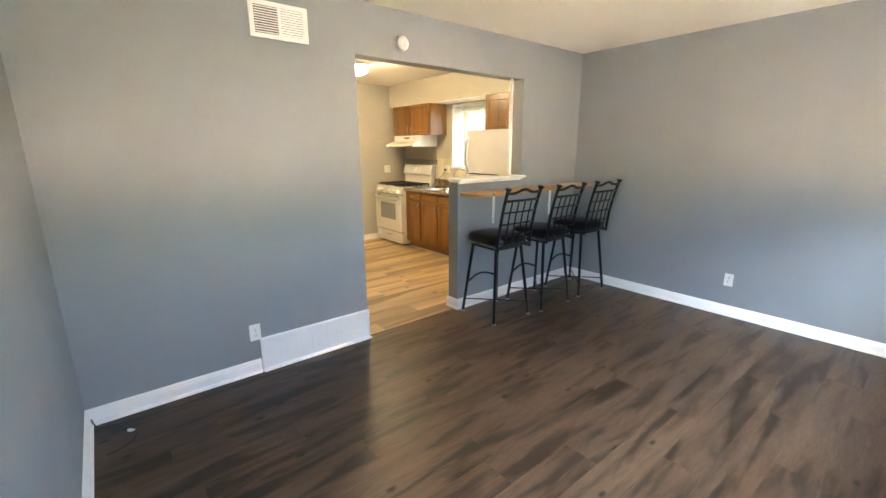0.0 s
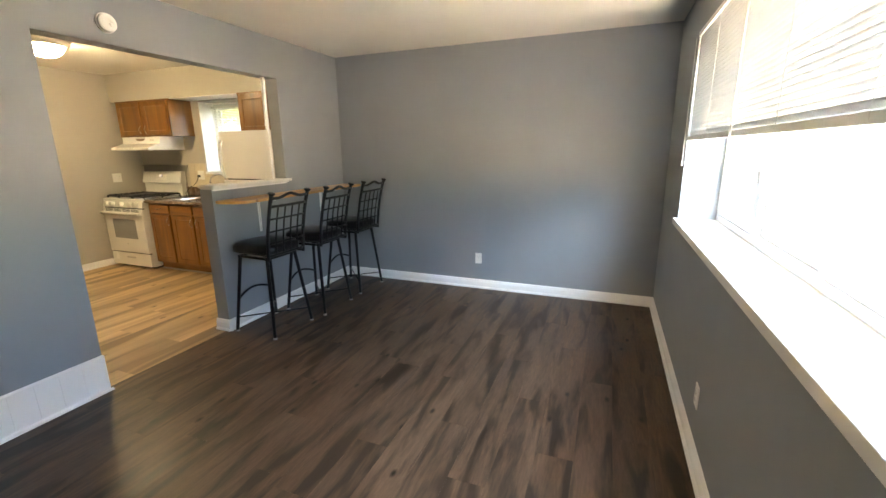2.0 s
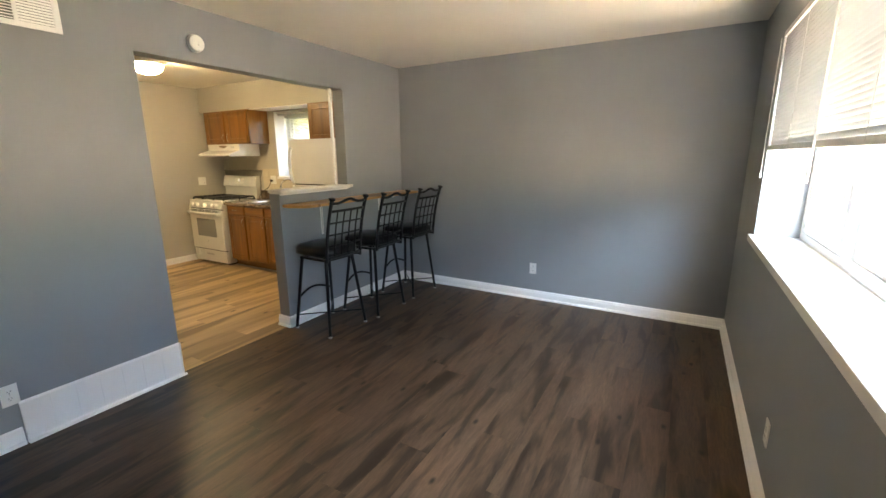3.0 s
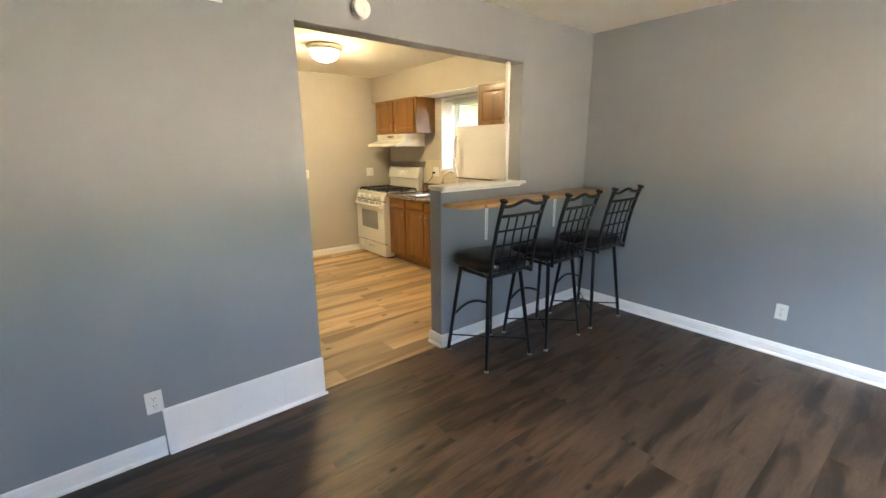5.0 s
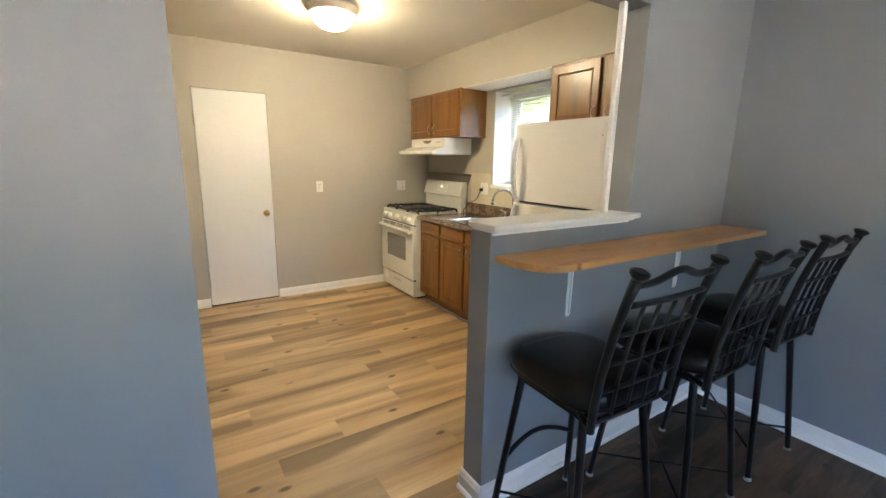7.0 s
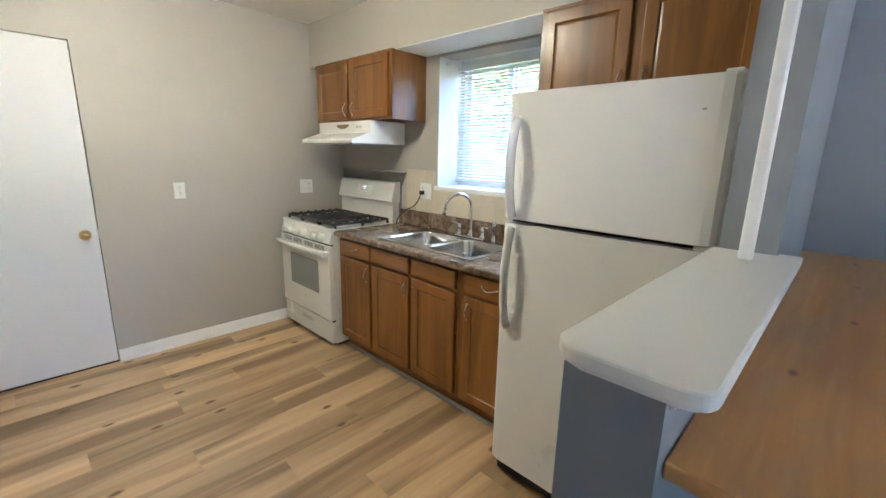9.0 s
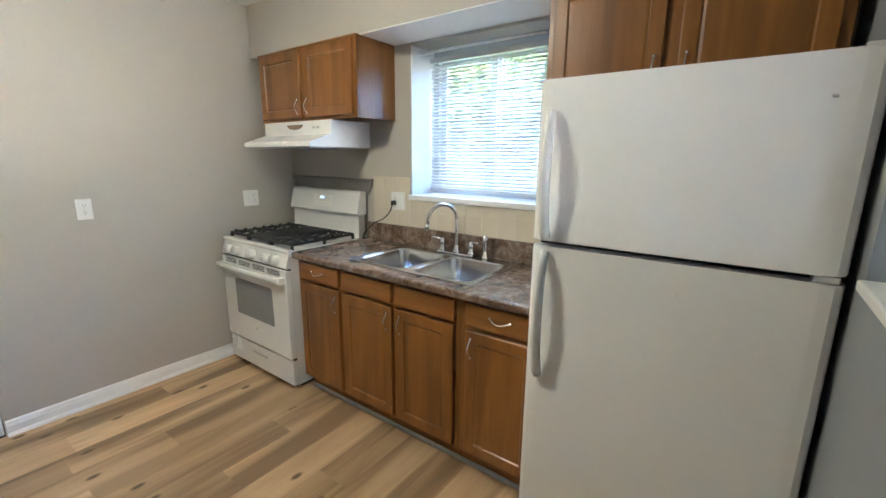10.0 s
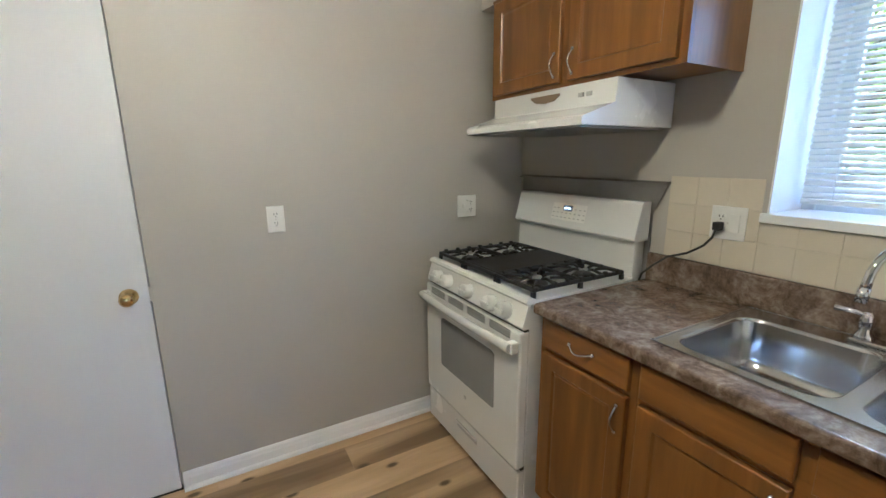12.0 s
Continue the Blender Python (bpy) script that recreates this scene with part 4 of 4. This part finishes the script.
part("body", prism([(0.022, 0.03), (0.022, 0.885), (0.640, 0.885), (0.640, 0.03)], "y", -W + 0.002, W - 0.002), ENAMEL, rg, "white enamelled sides")
part("kick", box(0.06, 0.60, -W + 0.03, W - 0.03, 0.0, 0.03), DARKGAP, rg)
dw = part("storage_drawer", box(-0.012, 0.0215, -W, W, 0.035, 0.205, 0.006), ENAMEL, rg, "white storage drawer")
# grey patch on the flat face, painted as the shade of a finger recess
part("grip_recess_shade", box(-0.0135, -0.0115, -0.085, 0.085, 0.135, 0.160, 0.0005), GREYPRINT, dw)
part("grip_lip", box(-0.022, -0.0125, -0.09, 0.09, 0.158, 0.168, 0.003), ENAMEL, dw)
# black filler for the shade between drawer and oven door
part("gap", box(0.004, 0.0215, -W + 0.004, W - 0.004, 0.205, 0.218), DARKGAP, rg)
od = part("oven_door", box(-0.022, 0.0215, -W, W, 0.218, 0.797, 0.008), ENAMEL, rg, "white oven door")
part("oven_window", prism([(-0.215, 0.405), (0.215, 0.405), (0.222, 0.412), (0.222, 0.648), (0.20, 0.660), (-0.20, 0.660), (-0.222, 0.648), (-0.222, 0.412)], "x", -0.0235, -0.021), OVENGLASS, od, "grey glass oven window")
part("badge", lathe([(0.010, 0), (0.009, 0.0012)], 16, pose(-0.0221, 0, 0.335, 0, -90)), GREYPRINT, od)
hd = part("oven_handle", tube([(-0.052 - 0.010 * math.sin(math.pi * k / 12), -0.362 + 0.724 * k / 12, 0.738) for k in range(13)], 0.019, 12, True, 1.3), ENAMEL, od, "bowed white door handle")
for y in (-0.352, 0.352):
    part("handle_foot", box(-0.054, -0.018, y - 0.018, y + 0.018, 0.716, 0.760, 0.006), ENAMEL, hd)
part("control_panel", prism([(0.0215, 0.808), (-0.010, 0.808), (-0.014, 0.816), (0.012, 0.902), (0.0215, 0.902)], "y", -W, W), ENAMEL, rg, "sloping white control panel")
# black filler for the shade between oven door and control panel
part("gap", box(0.0, 0.021, -W + 0.004, W - 0.004, 0.796, 0.809), DARKGAP, rg)
for g in range(4):
    y = -0.252 + g * 0.168
    for k in range(4):
        z = 0.758 + k * 0.0092
        # black strips on the door face give the dark of the vent openings
        part("vent_slot_shade", box(-0.0232, -0.020, y - 0.068, y + 0.068, z, z + 0.0042), DARKGAP, od)
for y in (-0.270, -0.175, 0.0, 0.175, 0.270):
    m = pose(-0.003, y, 0.851, 0, -77)
    kb_ = part("burner_knob", lathe([(0.034, 0), (0.034, 0.006), (0.031, 0.012), (0.030, 0.034), (0.026, 0.041), (0.004, 0.042)], 22, m), ENAMEL, rg, "round white knob")
    part("knob_grip", box(-0.0055, 0.0055, -0.027, 0.027, 0.034, 0.047, 0.002), ENAMEL, kb_).data.transform(m)
part("cooktop", prism([(0.004, 0.902), (0.000, 0.910), (0.006, 0.922), (0.030, 0.926), (0.050, 0.914), (0.570, 0.914), (0.585, 0.924), (0.597, 0.922), (0.597, 0.902)], "y", -W, W), ENAMEL, rg, "white enamelled cooktop")
for x in (0.165, 0.425):
    for y in (-0.25, 0.25):
        bn = part("burner", lathe([(0.052, 0.9145), (0.050, 0.922), (0.044, 0.926)], 24, pose(x, y, 0)), NICKEL, rg, "aluminium burner base")
        part("burner_cap", lathe([(0.043, 0.926), (0.042, 0.932), (0.034, 0.935), (0.004, 0.935)], 24, pose(x, y, 0)), IRON, bn)


def grate(y0, y1, solid_top):
    bm = bmesh.new()
    z0, z1 = 0.938, 0.954
    for b in ((0.045, 0.060, y0, y1), (0.530, 0.545, y0, y1), (0.060, 0.530, y0, y0 + 0.013), (0.060, 0.530, y1 - 0.013, y1), (0.288, 0.302, y0 + 0.013, y1 - 0.013)):
        add_box(bm, *b, z0, z1, 0.003, 1)
    m = (y0 + y1) / 2
    for x in (0.052, 0.295, 0.538):
        for y in (y0 + 0.007, y1 - 0.007):
            add_box(bm, x - 0.008, x + 0.008, y - 0.007, y + 0.007, 0.9145, z0)
    if solid_top:
        add_box(bm, 0.058, 0.532, y0 + 0.010, y1 - 0.010, 0.950, 0.957, 0.002, 1)
    else:
        for cx in (0.165, 0.425):
            for dx, dy in ((1, 0), (-1, 0), (0, 1), (0, -1)):
                a = (cx + dx * 0.030, m + dy * 0.030)
                e = (cx + dx * 0.120, m + dy * (y1 - m - 0.012)) if dx == 0 else (cx + dx * 0.118, m)
                add_tube(bm, [(a[0], a[1], z1 - 0.002), (a[0] + (e[0] - a[0]) * 0.3, a[1] + (e[1] - a[1]) * 0.3, z1 + 0.004), (e[0], e[1], z1 - 0.004)], 0.0065, 6)
            for sx in (1, -1):
                for sy in (1, -1):
                    add_tube(bm, [(cx + sx * 0.035, m + sy * 0.035, z1 - 0.001), (cx + sx * 0.075, m + sy * 0.07, z1 + 0.003), (cx + sx * 0.112, m + sy * (y1 - m - 0.014), z1 - 0.004)], 0.006, 6)
        for k in range(7):
            x = 0.085 + k * 0.07
            for y in (y0 + 0.006, y1 - 0.006):
                add_box(bm, x - 0.009, x + 0.009, y - 0.009, y + 0.009, z0 + 0.004, z1 + 0.009, 0.003, 1)
    return bm


part("grate", grate(-0.362, -0.132, False), IRON, rg, "black cast-iron grate")
part("griddle", grate(-0.128, 0.128, True), IRON, rg, "black cast-iron centre griddle")
part("grate", grate(0.132, 0.362, False), IRON, rg, "black cast-iron grate")
part("backguard_foot", prism([(0.577, 0.902), (0.581, 1.085), (0.640, 1.085), (0.640, 0.902)], "y", -W + 0.004, W - 0.004), ENAMEL, rg)
bg = part("backguard", prism([(0.555, 1.078), (0.549, 1.088), (0.585, 1.232), (0.595, 1.242), (0.640, 1.242), (0.640, 1.078)], "y", -W - 0.014, W, 0.003), ENAMEL, rg, "white sloping backguard")
tilt = pose(0.5685, 0, 1.160, 0, 14, 0)
dp = part("control_field", box(-0.0015, 0.001, -0.115, 0.105, -0.042, 0.042, 0.0005), PLASTIC, bg)
dp.data.transform(tilt)
for b in ((-0.0028, -0.0010, -0.026, 0.030, 0.006, 0.032, DISPLAY, "display"),):
    q = part(b[7], box(*b[:6]), b[6], dp, "black clock display")
    q.data.transform(tilt)
for k in range(4):
    q = part("digit", box(-0.0034, -0.0027, 0.018 - k * 0.011, 0.0235 - k * 0.011, 0.013, 0.025), DIGITS, dp)
    q.data.transform(tilt)
for r_ in range(3):
    for k in range(8):
        y = 0.095 - k * 0.028
        if r_ == 2 and abs(y - 0.0) < 0.045:
            continue
        q = part("button_mark", box(-0.0022, -0.0012, y - 0.009, y + 0.003, -0.030 + r_ * 0.022, -0.026 + r_ * 0.022), GREYPRINT, dp)
        q.data.transform(tilt)

# dull metal splash guard behind the range
sg = thing("splash_guard", "dull grey sheet-metal splash guard behind the range", "splash guard")
part("sheet", box(XK - 0.008, XK - 0.002, 6.468, 7.300, 0.90, 1.318, 0.001), GALV, sg)
part("folded_top", prism([(XK - 0.008, 1.318), (XK - 0.030, 1.312), (XK - 0.030, 1.318), (XK - 0.008, 1.326), (XK - 0.002, 1.326), (XK - 0.002, 1.318)], "y", 6.405, 7.305), GALV, sg)
part("side_flange", prism([(6.468, 1.318), (6.405, 1.318), (6.452, 1.215), (6.468, 1.205)], "x", XK - 0.014, XK - 0.009), GALV, sg)

# ---- range hood ----
hood = thing("range_hood", "white under-cabinet range hood", "hood")
HY0, HY1 = 6.428, 7.146
part("shell", prism([(4.135, 1.532), (4.135, 1.556), (4.150, 1.566), (4.300, 1.612), (4.300, 1.698), (XK - 0.002, 1.698), (XK - 0.002, 1.532)], "y", HY0, HY1, 0.003), ENAMEL, hood, "white steel hood shell")
part("underside", box(4.155, XK - 0.02, HY0 + 0.02, HY1 - 0.02, 1.526, 1.531), GALV, hood, "grey filter underside")
part("light_lens", prism([(6.705, 1.668), (6.735, 1.650), (6.79, 1.644), (6.845, 1.650), (6.875, 1.668), (6.875, 1.676), (6.705, 1.676)], "x", 4.296, 4.301), plain("brown_lens", (0.20, 0.135, 0.08), 0.35), hood, "worn brown lens")
for y in (6.59, 6.55):
    part("rocker_switch", box(4.294, 4.301, y - 0.013, y + 0.013, 1.648, 1.664, 0.002), GREYPRINT, hood)

# ---- refrigerator ----
fr = thing("refrigerator", "white top-freezer refrigerator with curved handles", "refrigerator")
FY0, FY1 = 4.099, 4.852
part("cabinet", box(3.872, 4.555, FY0 + 0.004, FY1 - 0.004, 0.03, 1.690, 0.006), FRIDGEW, fr, "white refrigerator body")
part("gasket", box(3.860, 3.8725, FY0 + 0.012, FY1 - 0.012, 0.115, 1.680), DARKGAP, fr)
part("kick_grille", box(3.850, 3.872, FY0 + 0.01, FY1 - 0.01, 0.02, 0.095, 0.003), DARKGAP, fr, "dark base grille")


def fridge_door(z0, z1, label):
    bm = prism([(3.862, FY0), (3.830, FY0), (3.812, FY0 + 0.006), (3.803, FY0 + 0.020), (3.800, FY0 + 0.045), (3.798, (FY0 + FY1) / 2), (3.800, FY1 - 0.045), (3.803, FY1 - 0.020), (3.812, FY1 - 0.006), (3.830, FY1), (3.862, FY1)], "z", z0, z1)
    es = [e for e in bm.edges if abs(e.verts[0].co.z - e.verts[1].co.z) < 1e-6]
    bmesh.ops.bevel(bm, geom=es, offset=0.006, segments=2, affect="EDGES", profile=0.5)
    return part("door", bm, FRIDGEW, fr, label)


fz = fridge_door(1.222, 1.702, "white freezer door")
fd = fridge_door(0.105, 1.204, "white lower door")


def fridge_handle(parent, z0, z1):
    y = 4.797
    pts = [(3.792 - 0.036 * math.sin(math.pi * min(1, k / 16)) ** 0.55, y, z0 + (z1 - z0) * k / 16) for k in range(17)]
    bm = tube(pts, [0.012] + [0.0135] * 15 + [0.012], 12, True, 1.25)
    return part("handle", bm, ENAMEL, parent, "curved white grip handle")


fridge_handle(fz, 1.232, 1.610)
fridge_handle(fd, 0.765, 1.190)
part("hinge_cover", box(3.815, 3.93, FY0 + 0.006, FY0 + 0.050, 1.7025, 1.714, 0.005), ENAMEL, fr, "white hinge cover")
part("middle_hinge", box(3.806, 3.862, FY0 + 0.012, FY0 + 0.060, 1.205, 1.2215, 0.003), ENAMEL, fr)
part("badge", box(3.7975, 3.7995, FY0 + 0.078, FY0 + 0.088, 1.606, 1.612, 0.0005), GREYPRINT, fz)

# outlet plate and cord by the worktop
ko = outlet("white outlet and rocker plate over the tiles, plug inserted", pose(XK - 0.009, 6.172, 1.192, 0, 0, -90), 0.118, 0.118, "outlet", 2)
cord = thing("power_cord", "black power cord running from plug to range", "cord")
part("plug", box(XK - 0.050, XK - 0.019, 6.180, 6.206, 1.165, 1.195, 0.004), DARKGAP, cord, "black moulded plug")
part("cable", tube([(XK - 0.045, 6.193, 1.168), (XK - 0.055, 6.197, 1.14), (XK - 0.050, 6.225, 1.105), (XK - 0.040, 6.29, 1.062), (XK - 0.045, 6.36, 1.035), (XK - 0.060, 6.41, 0.99), (XK - 0.06, 6.455, 0.945), (XK - 0.05, 6.475, 0.90)], 0.0042, 8), DARKGAP, cord)

# ---- tiles on the kitchen wall ----
tiles = thing("backsplash", "cream ceramic tile backsplash above the worktop", "tiles", kind="structure")
part("grout_bed", box(XK - 0.004, XK - 0.0005, 4.868, 6.404, 1.031, KZ0 - 0.03), GROUT, tiles)
part("grout_bed", box(XK - 0.004, XK - 0.0005, 4.868, KY0 - 0.014, KZ0 - 0.03, 1.348), GROUT, tiles)
part("grout_bed", box(XK - 0.004, XK - 0.0005, KY1 + 0.014, 6.404, KZ0 - 0.03, 1.348), GROUT, tiles)
tile_meshes = {}


def tile(y0, y1, z0, z1):
    w, h = round(y1 - y0, 4), round(z1 - z0, 4)
    if w < 0.012 or h < 0.012:
        return
    if (w, h) not in tile_meshes:
        b = bmesh.new()
        rows = [(0.004, 0.0), (0.0007, 0.0), (0.0, 0.0012)]
        rings = [[b.verts.new((-0.0065 + x, sy * (w / 2 - i), sz * (h / 2 - i))) for sy, sz in ((-1, -1), (1, -1), (1, 1), (-1, 1))] for x, i in rows]
        for p, q in zip(rings, rings[1:]):
            for k in range(4):
                b.faces.new((p[k], p[(k + 1) % 4], q[(k + 1) % 4], q[k]))
        b.faces.new(rings[-1])
        tile_meshes[w, h] = mesh_of("tile", b, TILE)
    t = new("tile", tile_meshes[w, h])
    t.parent = tiles
    t.location = (XK - random.uniform(0.0, 0.0006), (y0 + y1) / 2, (z0 + z1) / 2)
    t.rotation_euler = (0, random.uniform(-0.004, 0.004), random.uniform(-0.004, 0.004))


step = 0.1095
for r_ in range(3):
    z0 = 1.0315 + r_ * 0.1062
    z1 = z0 + 0.104
    k = 0
    while True:
        y1 = 6.403 - k * step
        y0 = max(y1 - step + 0.0014, 4.869)
        if y1 < 4.89:
            break
        k += 1
        if z1 <= KZ0 - 0.03 or y0 >= KY1 + 0.013 or y1 <= KY0 - 0.013:
            tile(y0, y1, z0, z1)
        else:
            if z0 < KZ0 - 0.045:
                tile(max(y0, KY0 - 0.013), min(y1, KY1 + 0.013), z0, KZ0 - 0.031)
            if y1 > KY1 + 0.02:
                tile(KY1 + 0.0135, y1, z0, z1)
            if y0 < KY0 - 0.02:
                tile(y0, KY0 - 0.0135, z0, z1)

# ---- tree outside the kitchen window ----

def tree(at, height, spread_r, seed):
    g = random.Random(seed)
    th = thing("tree", "leafy green broadleaf tree outside the kitchen window", "tree", at)
    part("trunk", tube([(0, 0, 0), (0.05, 0.03, height * 0.2), (0.0, 0.1, height * 0.45), (0.1, 0.05, height * 0.8)], [0.19, 0.15, 0.11, 0.04], 12), BARK, th, "rough brown trunk")
    clumps = []
    for i in range(34):
        a, z = g.uniform(0, 2 * math.pi), height * g.uniform(0.16, 0.86)
        r = spread_r * g.uniform(0.55, 1.0) * math.sin(math.pi * min(0.95, z / height * 0.95 + 0.05)) ** 0.5
        tip = Vector((r * math.cos(a), r * math.sin(a), z + g.uniform(0.1, 0.5)))
        part("limb", tube([(0.03, 0.06, z * 0.75), tip * 0.55 + Vector((0, 0, z * 0.38)), tip], [0.05, 0.035, 0.012], 6), BARK, th)
        clumps += [tip, tip * 0.7 + Vector((0, 0, 0.3 * z))]
    verts, faces = [], []
    for c in clumps:
        s = g.uniform(0.45, 0.85)
        for k in range(210):
            p = c + Vector((g.gauss(0, s * 0.55), g.gauss(0, s * 0.55), g.gauss(0, s * 0.45)))
            d = Vector((g.gauss(0, 1), g.gauss(0, 1), g.gauss(0, 0.6) - 0.3)).normalized()
            w = d.orthogonal().normalized() * 0.055
            L = d * g.uniform(0.11, 0.17)
            i = len(verts)
            verts += [p, p + L * 0.5 + w + Vector((0, 0, 0.008)), p + L, p + L * 0.5 - w + Vector((0, 0, 0.008))]
            faces.append((i, i + 1, i + 2, i + 3))
    me = bpy.data.meshes.new("crown")
    me.from_pydata(verts, [], faces)
    me.materials.append(LEAF)
    cr = new("crown", me)
    cr.parent = th
    return th


tree((8.3, 7.0, -0.24), 5.6, 2.1, 3)
tree((9.2, 9.6, -0.24), 6.2, 2.5, 4)
tree((11.4, 8.4, -0.24), 7.0, 2.8, 5)
tree((11.0, 12.2, -0.24), 7.2, 3.0, 6)
tree((12.6, 6.6, -0.24), 7.0, 2.8, 8)
tree((14.2, 11.0, -0.24), 8.5, 3.4, 9)

# ---- floor planks ----
plank_meshes = {}


def plank(parent, x0, x1, y0, y1, material, gap=0.0002):
    l, w = round(x1 - x0 - gap * 2, 3), round(y1 - y0 - gap * 2, 3)
    key = (l, w, material.name)
    if key not in plank_meshes:
        b = bmesh.new()
        rows = [(-0.0075, 0.0), (-0.0003, 0.0), (0.0, 0.0003)]
        rings = [[b.verts.new((sx * (l / 2 - i), sy * (w / 2 - i), z)) for sx, sy in ((-1, -1), (1, -1), (1, 1), (-1, 1))] for z, i in rows]
        for p, q in zip(rings, rings[1:]):
            for k in range(4):
                b.faces.new((p[k], p[(k + 1) % 4], q[(k + 1) % 4], q[k]))
        b.faces.new(rings[-1])
        b.faces.new(rings[0][::-1])
        plank_meshes[key] = mesh_of("plank", b, material)
    ob = new("plank", plank_meshes[key])
    ob.parent = parent
    ob.location = ((x0 + x1) / 2, (y0 + y1) / 2, 0.0)


def lay(parent, x0, x1, y0, y1, width, length, material, seed):
    g = random.Random(seed)
    y = y0
    offset = 0.3
    while y < y1 - 1e-4:
        yb = min(y + width, y1)
        offset = (offset + length * g.uniform(0.28, 0.45)) % length
        x = x0
        first = offset if offset > 0.15 else offset + 0.3
        cut = x0 + first
        while x < x1 - 1e-4:
            xb = min(cut, x1)
            if xb - x > 0.01:
                plank(parent, x, xb, y, yb, material)
            x, cut = xb, xb + length
        y = yb


floor_l = thing("floor_living", "dark brown wood-look vinyl plank floor", "floor", kind="structure")
lay(floor_l, XW, XE, YS, 3.982, 0.181, 1.22, DARKPLANK, 11)
floor_k = thing("floor_kitchen", "light oak wood-look vinyl plank floor", "floor", kind="structure")
lay(floor_k, XW, XK, 3.982, YN, 0.181, 1.22, LIGHTPLANK, 12)
